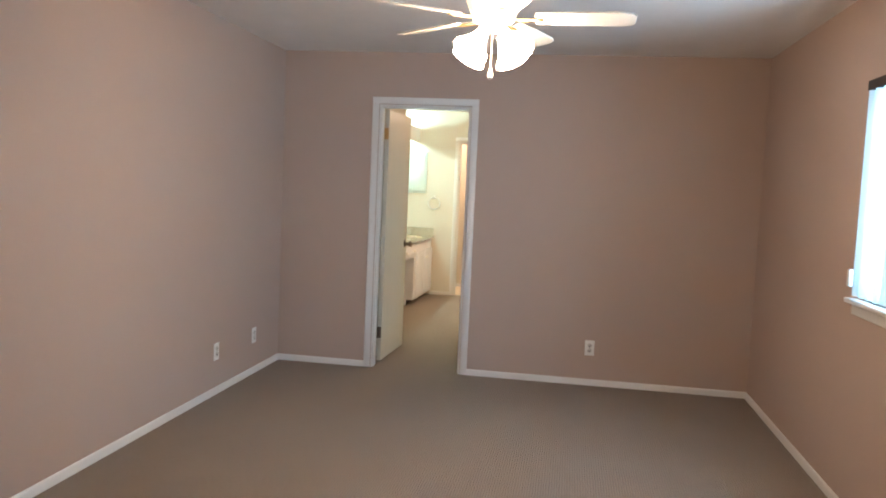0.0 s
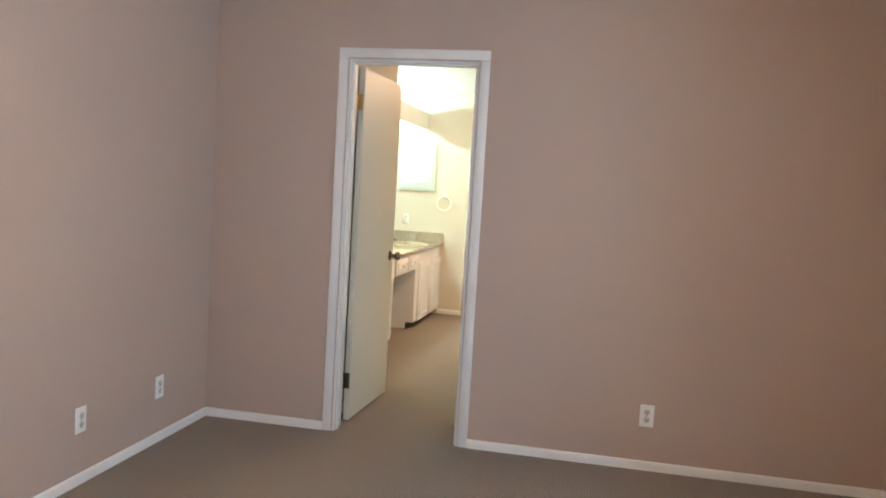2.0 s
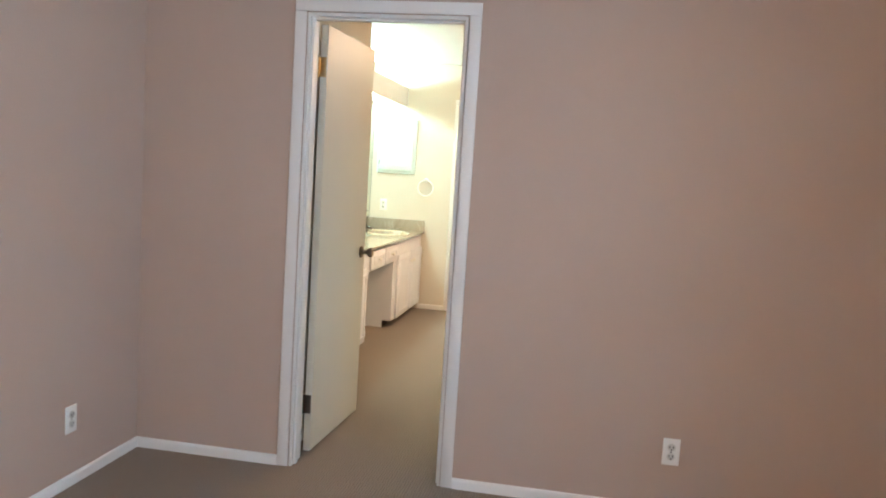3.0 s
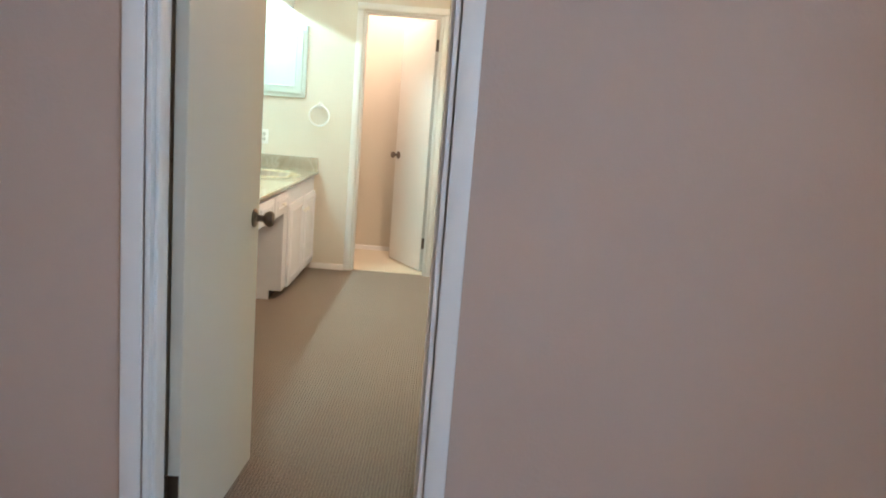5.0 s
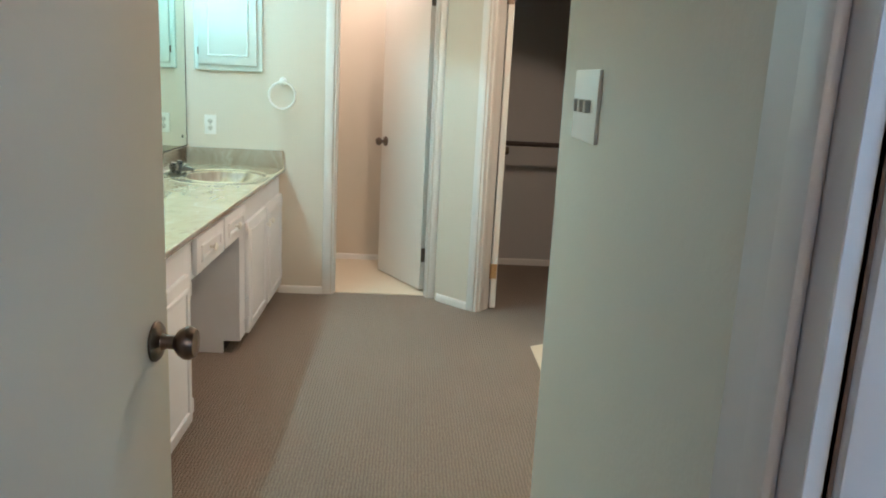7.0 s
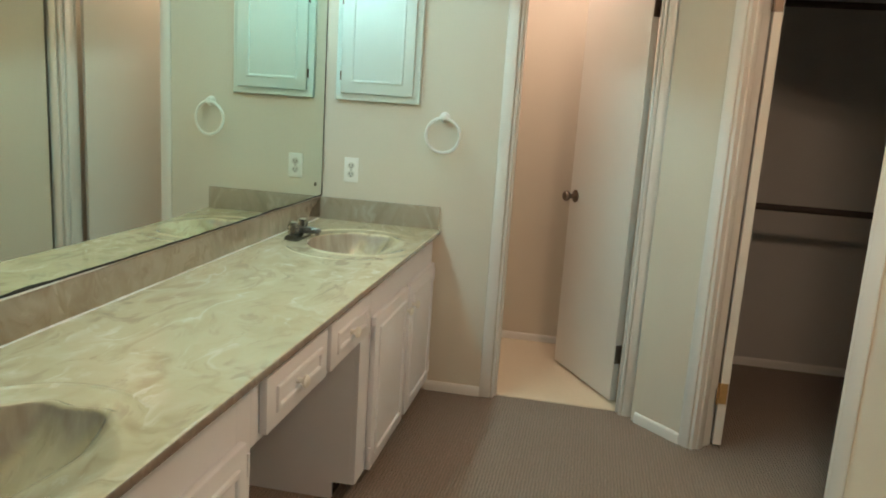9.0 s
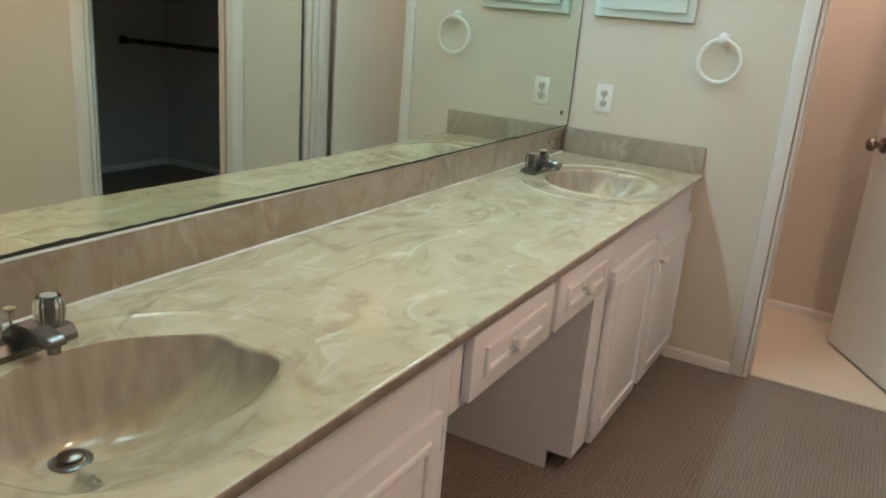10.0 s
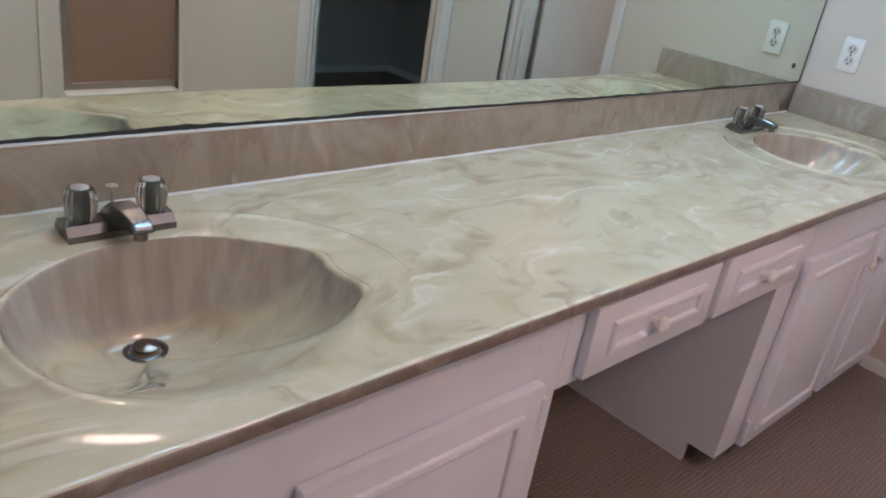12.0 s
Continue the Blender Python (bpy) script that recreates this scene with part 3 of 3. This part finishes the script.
FAN = (1.19, 3.97, 0.0)
fan = thing("ceiling_fan", FAN, "white five-blade ceiling fan with a lit glass light kit", "ceiling fan")
part("canopy", lathe(B(), [(0.07, H), (0.07, H - 0.02), (0.045, H - 0.05), (0.016, H - 0.055)], n=28), BLADE, fan)
part("downrod", rod(B(), (0, 0, 2.27), (0, 0, H - 0.05), 0.012), BLADE, fan)
part("motor_housing", lathe(B(), [(0.03, 2.28), (0.10, 2.265), (0.115, 2.24), (0.115, 2.18), (0.10, 2.145), (0.08, 2.10), (0.05, 2.09), (0.06, 2.075), (0.03, 2.06)], n=32), BLADE, fan)
for k in range(5):
    a = 72 * k - 1
    arm = box(B(), 0.09, 0.20, -0.018, 0.018, 2.104, 2.110, 0.002)
    bm = B()
    outline = [(0.17, -0.048), (0.30, -0.058), (0.50, -0.062), (0.545, -0.052), (0.56, -0.03), (0.56, 0.03), (0.545, 0.052), (0.50, 0.062), (0.30, 0.058), (0.17, 0.048)]
    top = [bm.verts.new((x, y, 2.118 - y * 0.2)) for x, y in outline]
    bot = [bm.verts.new((x, y, 2.111 - y * 0.2)) for x, y in outline]
    bm.faces.new(top)
    bm.faces.new(bot[::-1])
    for i in range(10):
        bm.faces.new((top[i], bot[i], bot[(i + 1) % 10], top[(i + 1) % 10]))
    bl = part("blade", bm, BLADE, fan, smooth=False)
    bl.matrix_basis = pose(0, 0, 0, 0, 0, a)
    part("blade_iron", arm, BRASS, bl)
for k in range(4):
    a = radians(90 * k + 55)
    bm = lathe(B(), [(0.020, 0.0), (0.026, 0.018), (0.035, 0.05), (0.049, 0.085), (0.074, 0.118), (0.071, 0.118), (0.046, 0.083), (0.023, 0.02), (0.0, 0.012)], (0.055 * math.cos(a), 0.055 * math.sin(a), 2.055), (0.85 * math.cos(a), 0.85 * math.sin(a), -1), 48, 0.05, 16, cap=False)
    part("glass_shade", bm, SHADE, fan, "lit ribbed glass shade")
bm = rod(B(), (0.0, -0.03, 1.91), (0.0, -0.03, 2.07), 0.0012, 6)
lathe(bm, [(0.004, 1.915), (0.010, 1.895), (0.011, 1.875), (0.004, 1.868)], (0.0, -0.03, 0), n=14)
part("pull_chain", bm, BLADE, fan)

# ---- vanity bay ----
VL = (7.875, 8.995)      # left cabinet
VR = (9.835, 10.943)    # right cabinet
FX, BXV = -0.275, MX + 0.004    # face frames, backs
DOORX = FX + 0.022


def bead_ring(bm, put, a, b, c, e, t, base, top):
    """Mitred moulding round the rectangle a..b, c..e, t wide; put(u, v, w) places a point."""
    rows = []
    for inset, w in ((0, base), (t * 0.12, top - (top - base) * 0.25), (t * 0.35, top), (t * 0.65, top), (t * 0.88, top - (top - base) * 0.25), (t, base)):
        rows.append([bm.verts.new(put(u, v, w)) for u, v in ((a + inset, c + inset), (b - inset, c + inset), (b - inset, e - inset), (a + inset, e - inset))])
    for p, q in zip(rows, rows[1:] + rows[:1]):
        for i in range(4):
            bm.faces.new((p[i], p[(i + 1) % 4], q[(i + 1) % 4], q[i]))
    return bm


def slab_front(name, parent, y0, y1, z0, z1, knob_at, label="", inset=0.042):
    """Overlay door or drawer front with a raised bead frame and a white knob."""
    d = part(name, box(B(), FX + 0.001, DOORX, y0, y1, z0, z1, 0.005, 2), CABP, parent, label)
    bm = B()
    a, b, c, e = y0 + inset, y1 - inset, z0 + inset, z1 - inset
    if e - c < 0.06:
        c, e = z0 + 0.036, z1 - 0.036
    bead_ring(bm, lambda u, v, w: (w, u, v), a, b, c, e, 0.019, DOORX - 0.001, DOORX + 0.008)
    part("bead_frame", bm, CABP, d)
    ky, kz = knob_at
    part("knob", lathe(B(), [(0.008, 0), (0.006, 0.008), (0.008, 0.016), (0.016, 0.020), (0.017, 0.026), (0.011, 0.031), (0.0, 0.032)], (DOORX - 0.001, ky, kz), (1, 0, 0), 20, cap=False), PLASTIC, d, "round white knob")
    return d


def cabinet_hinge(parent, y, z):
    bm = rod(B(), (DOORX - 0.003, y, z - 0.027), (DOORX - 0.003, y, z + 0.027), 0.0065, 10)
    box(bm, FX + 0.0005, FX + 0.003, y - 0.014, y, z - 0.020, z + 0.020)
    part("hinge", bm, CABP, parent, "painted-over hinge")


def vanity_cabinet(span, doors, label):
    y0, y1 = span
    c = thing("vanity_cabinet", (0, 0, 0), label, "cabinet", "vanity cabinets")
    kick = 0.064
    for y in (y0, y1 - 0.018):
        bm = B()
        prof = [(BXV, 0.001), (-0.358, 0.001), (-0.358, kick), (FX - 0.019, kick), (FX - 0.019, 0.7618), (BXV, 0.7618)]
        a = [bm.verts.new((x, y, z)) for x, z in prof]
        b = [bm.verts.new((x, y + 0.018, z)) for x, z in prof]
        bm.faces.new(a)
        bm.faces.new(b[::-1])
        for k in range(6):
            bm.faces.new((a[k], a[(k + 1) % 6], b[(k + 1) % 6], b[k]))
        part("side_panel", bm, CABP, c, smooth=False)
    part("bottom_panel", box(B(), BXV, -0.30, y0 + 0.018, y1 - 0.018, kick, kick + 0.018), CABP, c, smooth=False)
    bm = B()
    box(bm, FX - 0.019, FX, y0, doors[0][0] + 0.012, kick, 0.7618, 0.001)
    box(bm, FX - 0.019, FX, doors[-1][1] - 0.012, y1, kick, 0.7618, 0.001)
    box(bm, FX - 0.019, FX, doors[0][0] + 0.012, doors[-1][1] - 0.012, 0.615, 0.7618, 0.001)
    box(bm, FX - 0.019, FX, doors[0][0] + 0.012, doors[-1][1] - 0.012, kick, kick + 0.05, 0.001)
    box(bm, FX - 0.019, FX, doors[0][1] - 0.012, doors[1][0] + 0.012, kick + 0.05, 0.615, 0.001)
    part("face_frame", bm, CABP, c)
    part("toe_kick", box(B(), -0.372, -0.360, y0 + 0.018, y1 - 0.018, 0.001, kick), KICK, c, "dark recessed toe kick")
    for a, b, ky, hy in doors:
        d = slab_front("door", c, a, b, 0.068, 0.635, (ky, 0.545))
        for z in (0.13, 0.58):
            cabinet_hinge(d, hy, z)
    return c


vanity_cabinet(VL, [(7.93, 8.435, 8.40, 7.927), (8.485, 8.936, 8.52, 8.939)], "white painted vanity cabinet with two bead-framed doors")
vanity_cabinet(VR, [(9.945, 10.405, 10.375, 9.942), (10.45, 10.91, 10.485, 10.913)], "white painted vanity cabinet beside the toilet room wall")
apron = thing("vanity_drawer_unit", (0, 0, 0), "white painted drawer unit bridging the kneehole", "drawer unit")
bm = box(B(), FX - 0.019, FX, VL[1] + 0.001, VR[0] - 0.001, 0.588, 0.7618, 0.001)
box(bm, -0.70, FX - 0.019, VL[1] + 0.02, VR[0] - 0.02, 0.60, 0.612)
part("rail", bm, CABP, apron)
slab_front("drawer", apron, 9.035, 9.440, 0.604, 0.744, (9.217, 0.674), inset=0.05)
slab_front("drawer", apron, 9.472, 9.872, 0.604, 0.744, (9.648, 0.674), inset=0.05)

# countertop with two cast bowls
ZC, XF = 0.785, -0.243
SINKS = [(-0.497, 8.455), (-0.497, 10.425)]


def counter_height(x, y):
    z = np.full_like(x, ZC)
    for sx, sy in SINKS:
        a, b = 0.180, 0.212
        # dished oval surround with a soft step at its rim
        ring = np.sqrt(((x - sx + 0.0) / 0.262) ** 2 + ((y - sy - 0.005) / 0.315) ** 2)
        z = z - 0.002 * (1 - 1 / (1 + np.exp(np.clip(-(ring - 1.0) * 40, -60, 60))))
        z = z + 0.0032 / (1 + np.exp((x - sx - 0.07) / 0.03)) * np.exp(-((ring - 1.015) / 0.018) ** 2)
        # bowl: drain set back, so the front slopes gently
        cx, cy = sx - 0.115, sy
        dx, dy = x - cx, y - cy
        # the front half of the oval reaches further out than the back half
        reach = []
        for half in (a, 0.222):
            A = (dx / half) ** 2 + (dy / b) ** 2
            Bq = 2 * (cx - sx) * dx / half ** 2
            C = ((cx - sx) / half) ** 2 - 1
            reach.append((-Bq + np.sqrt(np.maximum(Bq ** 2 - 4 * A * C, 0))) / np.maximum(2 * A, 1e-9))
        root = np.where(dx * b > (sx - cx) * np.abs(dy), reach[1], reach[0])
        # two shell scallops bulge out of the rim at the far end
        phi = np.degrees(np.arctan2(dy, dx))
        root = root * (1 + 0.11 * np.exp(-((phi - 74) / 9) ** 2) + 0.085 * np.exp(-((phi - 49) / 7) ** 2))
        u = 1 / np.maximum(root, 1e-6)
        inner = np.clip(u, 0, 1)
        way = dx / np.maximum(np.sqrt(dx ** 2 + dy ** 2), 1e-6)
        k = np.clip((way - 0.66) / 0.28, 0, 1)
        k = k * k * (3 - 2 * k)
        # steep back and ends, a long gentle slope up to the front
        steep = 3.4 + 1.8 * np.clip(-way / 0.5, 0, 1)
        depth = 0.147 * (1 - inner ** (steep * (1 - k) + 1.5 * k)) ** (0.88 + 0.52 * k)
        soft = 0.005 * (1 - k) * np.exp(-((u - 1.03) / 0.035) ** 2)
        z = z + soft - depth
    return z


def grid_part(name, xs, ys, height, mat, parent):
    X, Y = np.meshgrid(xs, ys, indexing="ij")
    Z = height(X, Y)
    nx, ny = X.shape
    verts = np.stack([X, Y, Z], -1).reshape(-1, 3)
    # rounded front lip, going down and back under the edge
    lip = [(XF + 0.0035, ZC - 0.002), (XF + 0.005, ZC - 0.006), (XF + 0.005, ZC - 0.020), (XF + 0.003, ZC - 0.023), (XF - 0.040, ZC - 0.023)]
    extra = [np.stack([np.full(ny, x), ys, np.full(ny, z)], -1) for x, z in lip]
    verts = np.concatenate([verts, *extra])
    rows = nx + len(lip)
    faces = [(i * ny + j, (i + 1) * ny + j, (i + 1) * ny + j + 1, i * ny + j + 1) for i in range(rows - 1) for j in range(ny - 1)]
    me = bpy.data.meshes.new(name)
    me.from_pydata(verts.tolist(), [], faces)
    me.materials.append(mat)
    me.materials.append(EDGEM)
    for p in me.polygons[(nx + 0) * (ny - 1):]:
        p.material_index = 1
    me.shade_smooth()
    ob = new(name, me)
    ob.parent = parent
    return ob


top = thing("vanity_countertop", (0, 0, 0), "swirled cream cast-marble countertop with two integral oval bowls", "countertop")
xs = np.concatenate([np.linspace(-0.826, -0.71, 14)[:-1], np.linspace(-0.71, -0.64, 60)[:-1], np.linspace(-0.64, -0.29, 170)[:-1], np.linspace(-0.29, XF, 12)])
ys = np.concatenate([np.linspace(7.872, 8.12, 12)[:-1], np.linspace(8.12, 8.80, 320)[:-1], np.linspace(8.80, 10.09, 40)[:-1], np.linspace(10.09, 10.77, 170)[:-1], np.linspace(10.77, 10.925, 12)])
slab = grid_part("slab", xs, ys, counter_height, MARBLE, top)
part("backsplash", box(B(), MX + 0.001, -0.826, 7.872, 10.943, ZC - 0.02, 0.888, 0.003, 2), SPLASHM, top, "tan cast-marble backsplash")
part("side_splash", box(B(), -0.825, -0.250, 10.926, 10.943, ZC - 0.02, 0.888, 0.003, 2), SPLASHM, top, "tan cast-marble side splash")
bm = B()
prev = None
for i in range(160):
    y = 7.872 + 3.05 * i / 159
    w = 0.0040 + 0.0018 * noise.noise((y * 9, 1.3, 0)) + 0.0008 * noise.noise((y * 40, 4.3, 0))
    cur = [bm.verts.new(p) for p in ((-0.8262, y, ZC + w), (-0.8262 + w * 0.5, y, ZC + w * 0.45), (-0.8262 + w, y, ZC + 0.0002))]
    if prev:
        for k in range(2):
            bm.faces.new((prev[k], cur[k], cur[k + 1], prev[k + 1]))
    prev = cur
part("caulk_line", bm, CAULK, top, "uneven white caulk line")
bm = B()
box(bm, -0.8395, -0.8255, 7.872, 10.925, 0.888, 0.8915, 0.001)
part("caulk_bead", bm, CAULK, top, "white caulk bead under the mirror")
for sx, sy in SINKS:
    dx, dy = sx - 0.125, sy
    zb = float(counter_height(np.array([dx]), np.array([dy]))[0])
    d = part("drain", lathe(B(), [(0.0315, 0.0), (0.0315, 0.003), (0.026, 0.0045), (0.021, 0.002), (0.0205, -0.006)], (dx, dy, zb), n=28, cap=False), CHROME, slab, "tarnished chrome drain flange")
    part("drain_well", lathe(B(), [(0.0205, -0.004), (0.0, -0.005)], (dx, dy, zb), n=20, cap=False), SLOT, slab)
    part("stopper", lathe(B(), [(0.006, -0.004), (0.006, 0.004), (0.018, 0.006), (0.019, 0.010), (0.013, 0.014), (0.0, 0.015)], (dx, dy, zb), n=24, cap=False), BRONZE, slab, "tarnished pop-up stopper")


def faucet(place, label):
    f = thing("faucet", place, label, "faucet", "vanity faucets")
    bm = B()
    prof = [(-0.028, 0.0), (0.028, 0.0), (0.028, 0.012), (0.018, 0.024), (-0.018, 0.024), (-0.028, 0.012)]
    r0 = [bm.verts.new((x, -0.078, z)) for x, z in prof]
    r1 = [bm.verts.new((x, 0.078, z)) for x, z in prof]
    for i in range(6):
        bm.faces.new((r0[i], r0[(i + 1) % 6], r1[(i + 1) % 6], r1[i]))
    bm.faces.new(r0)
    bm.faces.new(r1[::-1])
    part("base", bm, CHROME, f, smooth=False)
    # angular spout: a tapering block that rises, runs forward and drops to the outlet
    bm = B()
    secs = [(-0.018, 0.022, 0.030, 0.020), (0.01, 0.022, 0.050, 0.021), (0.050, 0.026, 0.052, 0.019), (0.086, 0.031, 0.047, 0.017), (0.094, 0.032, 0.042, 0.016)]
    rings = [[bm.verts.new(p) for p in ((x, -w, z0), (x, w, z0), (x, w * 0.8, z1), (x, -w * 0.8, z1))] for x, z0, z1, w in secs]
    for a, b in zip(rings, rings[1:]):
        for k in range(4):
            bm.faces.new((a[k], a[(k + 1) % 4], b[(k + 1) % 4], b[k]))
    bm.faces.new(rings[0][::-1])
    bm.faces.new(rings[-1])
    bmesh.ops.bevel(bm, geom=bm.edges[:], offset=0.002, segments=1, affect="EDGES")
    sp = part("spout", bm, CHROME, f, smooth=False)
    part("outlet", lathe(B(), [(0.010, 0.020), (0.010, 0.036)], (0.082, 0, 0), n=18), BRONZE, sp)
    for y in (-0.051, 0.051):
        k = part("handle", lathe(B(), [(0.014, 0.020), (0.018, 0.026), (0.0215, 0.034), (0.0235, 0.050), (0.0225, 0.062), (0.019, 0.072), (0.012, 0.0735)], (0, y, 0), n=60, flute=0.10, flutes=12), ACRYLIC, f, "smoky clear fluted acrylic handle")
        part("handle_cap", lathe(B(), [(0.0125, 0.0737), (0.0125, 0.0748), (0.010, 0.0758), (0.0, 0.076)], (0, y, 0), n=24, cap=False), CAPM, k, "round metal handle cap")
        part("stem", rod(B(), (0, y, 0.020), (0, y, 0.068), 0.008), CHROME, k)
    bm = rod(B(), (-0.018, 0, 0.024), (-0.018, 0, 0.058), 0.0025, 8)
    lathe(bm, [(0.003, 0.056), (0.008, 0.060), (0.009, 0.064), (0.0, 0.066)], (-0.018, 0, 0), n=16, cap=False)
    part("lift_rod", bm, DULL, f, "small brass lift rod")
    return f


faucet((-0.735, 8.462, ZC - 0.0035), "tarnished chrome two-handle faucet with acrylic knobs")
faucet((-0.735, 10.427, ZC - 0.0035), "tarnished chrome faucet at the far bowl")

mir = thing("vanity_mirror", (MX, 7.88, 0), "wide frameless plate mirror with a blackened lower edge", "mirror")
def bow(y):
    """How far the plate stands off the wall, y metres from its near end."""
    k = min(max((y - 0.70) / 1.25, 0.0), 1.0)
    return 0.001 + 0.0175 * k * k * (3 - 2 * k)


def lean(y):
    """How much further the foot of the plate stands out than its top."""
    return 0.006 * max(1.0 - y / 2.2, 0.0)


bm = B()
prev = None
for i in range(97):
    y = 3.048 * i / 96
    x = bow(y)
    f = x + lean(y)
    cur = [bm.verts.new(p) for p in ((f, y, 0.8925), (f + 0.005, y, 0.8925), (x + 0.005, y, 1.985), (x, y, 1.985))]
    if prev:
        for k in range(4):
            bm.faces.new((prev[k], cur[k], cur[(k + 1) % 4], prev[(k + 1) % 4]))
    else:
        bm.faces.new(cur)
    prev = cur
bm.faces.new(prev[::-1])
part("plate", bm, MIRROR, mir)
bm = B()
prev = None
for i in range(300):
    y = 3.048 * i / 299
    h = 0.0055 + 0.008 * max(0.0, noise.noise((y * 5, 0.0, 3.1))) + 0.002 * noise.noise((y * 40, 0.0, 0.7))
    x = bow(y) + lean(y) + 0.0056
    cur = (bm.verts.new((x, y, 0.8922)), bm.verts.new((x, y, 0.8925 + max(h, 0.0015))))
    if prev:
        bm.faces.new((prev[0], cur[0], cur[1], prev[1]))
    prev = cur
part("worn_edge", bm, BLACKED, mir, "blackened desilvered edge", smooth=False)
part("mirror_clip", lathe(B(), [(0.0, 0.0), (0.009, 0.0), (0.009, 0.003), (0.004, 0.005), (0.0, 0.005)], (bow(2.965) + 0.005, 2.965, 0.955), (1, 0, 0), 18, cap=False), CHROME, mir, "small round mirror clip")
part("edge_strip", box(B(), 0.001, 0.0245, 3.049, 3.054, 0.8925, 1.985), KICK, mir)

val = thing("light_valance", (0, 0, 0), "long cream valance box with fluorescent tubes over the mirror", "light fixture")
part("valance_board", box(B(), -0.51, -0.49, 7.872, 10.943, 2.01, 2.19, 0.003), TRIM, val)
part("valance_base", box(B(), MX + 0.001, -0.825, 7.872, 10.943, 2.05, 2.16), DOORP, val)
for y0 in (8.49, 9.71):
    t = part("fluorescent_tube", rod(B(), (-0.785, y0, 2.135), (-0.785, y0 + 1.20, 2.135), 0.019, 10), TUBE, val, "lit fluorescent tube")
    for y in (y0 - 0.02, y0 + 1.20):
        part("lamp_holder", box(B(), -0.825, -0.76, y, y + 0.02, 2.105, 2.165, 0.002), PLASTIC, t)

med = thing("medicine_cabinet", (0, VY1, 0), "white recessed medicine cabinet with a bead-framed door", "cabinet")
part("frame", box(B(), -0.768, -0.374, -0.022, -0.001, 1.342, 1.885, 0.004), MEDP, med)
d = part("door", box(B(), -0.738, -0.402, -0.042, -0.0225, 1.374, 1.853, 0.005, 2), MEDP, med)
bm = B()
bead_ring(bm, lambda u, v, w: (u, w, v), -0.692, -0.448, 1.420, 1.807, 0.013, -0.0415, -0.048)
part("bead_frame", bm, MEDP, d)
for z in (1.45, 1.78):
    part("hinge", rod(B(), (-0.742, -0.030, z - 0.02), (-0.742, -0.030, z + 0.02), 0.005, 8), BRONZE, d)

ring = thing("towel_ring", (-0.255, VY1, 1.296), "white plastic towel ring on the wall", "towel ring")
bm = lathe(B(), [(0.024, 0.0), (0.024, 0.006), (0.016, 0.014), (0.012, 0.03), (0.015, 0.040), (0.0, 0.044)], (0, -0.001, 0), (0, -1, 0), 20, cap=False)
part("post", bm, PLASTIC, ring)
part("ring", tube_ring(B(), (0, -0.034, -0.080), (0.0, 1, 0.0), 0.077, 0.0072), PLASTIC, ring)

bar = thing("towel_bar", (0, 0, 0), "white towel bar on the slanted wall", "towel bar")
bar.matrix_world = DIAG
for s in (1.045, 1.475):
    part("post", lathe(B(), [(0.026, 0.0), (0.026, 0.006), (0.017, 0.014), (0.014, 0.04), (0.018, 0.052), (0.018, 0.066), (0.0, 0.070)], (s, -0.001, 1.385), (0, -1, 0), 20, cap=False), PLASTIC, bar)
part("bar", rod(B(), (1.045, -0.056, 1.385), (1.475, -0.056, 1.385), 0.0085), PLASTIC, bar)

for z, label in ((0.945, "dark wooden closet rod at hip height across the closet"), (1.935, "dark wooden closet rod high across the closet")):
    crod = thing("closet_rod", (0, 0, 0), label, "closet rod", "closet rods")
    part("rod", rod(B(), (0.88, 11.62, z), (2.895, 11.62, z), 0.017), ROD, crod)
    for x in (0.872, 2.888):
        part("socket", lathe(B(), [(0.03, 0), (0.03, 0.010)], (x, 11.62, z), (1, 0, 0), 16), ROD, crod)

# ---- bath alcove and toilet room ----
cb = thing("shower_curb", (0, 0, 0), "low white cast shower curb", "shower curb")
part("curb", box(B(), 1.745, 1.89, 9.285, 9.835, 0.007, 0.228, 0.010, 3), CURB, cb)
sd = thing("shower_door", (0, 0, 0), "framed bronze obscure-glass shower door", "shower door")
bm = B()
for y0, y1, z0, z1 in ((9.285, 9.335, 0.229, 1.949), (9.832, 9.860, 0.229, 1.949), (9.335, 9.832, 0.229, 0.262), (9.335, 9.832, 1.92, 1.949)):
    box(bm, 1.80, 1.83, y0, y1, z0, z1, 0.003)
part("frame", bm, ALU, sd)
part("glass", box(B(), 1.811, 1.817, 9.335, 9.832, 0.262, 1.92), BRONZEGLASS, sd, smooth=False)

part("jamb_board", box(B(), 1.757, 1.7695, 9.19, 9.285, 0.007, 1.949, 0.003), CREAM, sd, "painted jamb board")
part("jamb_board", box(B(), 1.757, 1.7695, 9.836, 9.858, 0.007, 1.949, 0.003), CREAM, sd, "painted jamb board")
for name, place, mat, label in (("ceiling_light", (1.10, 9.30, H), DOME1, "warm round ceiling light before the bath alcove"), ("ceiling_light", (0.22, 11.45, H), DOME2, "warm round ceiling light in the toilet room")):
    cl = thing(name, place, label, "ceiling light", "warm ceiling lights")
    part("pan", lathe(B(), [(0.15, -0.001), (0.15, -0.02)], n=28), PLASTIC, cl)
    part("dome", lathe(B(), [(0.14, -0.021), (0.13, -0.05), (0.09, -0.078), (0.0, -0.09)], n=28, cap=False), mat, cl, "lit glass dome")
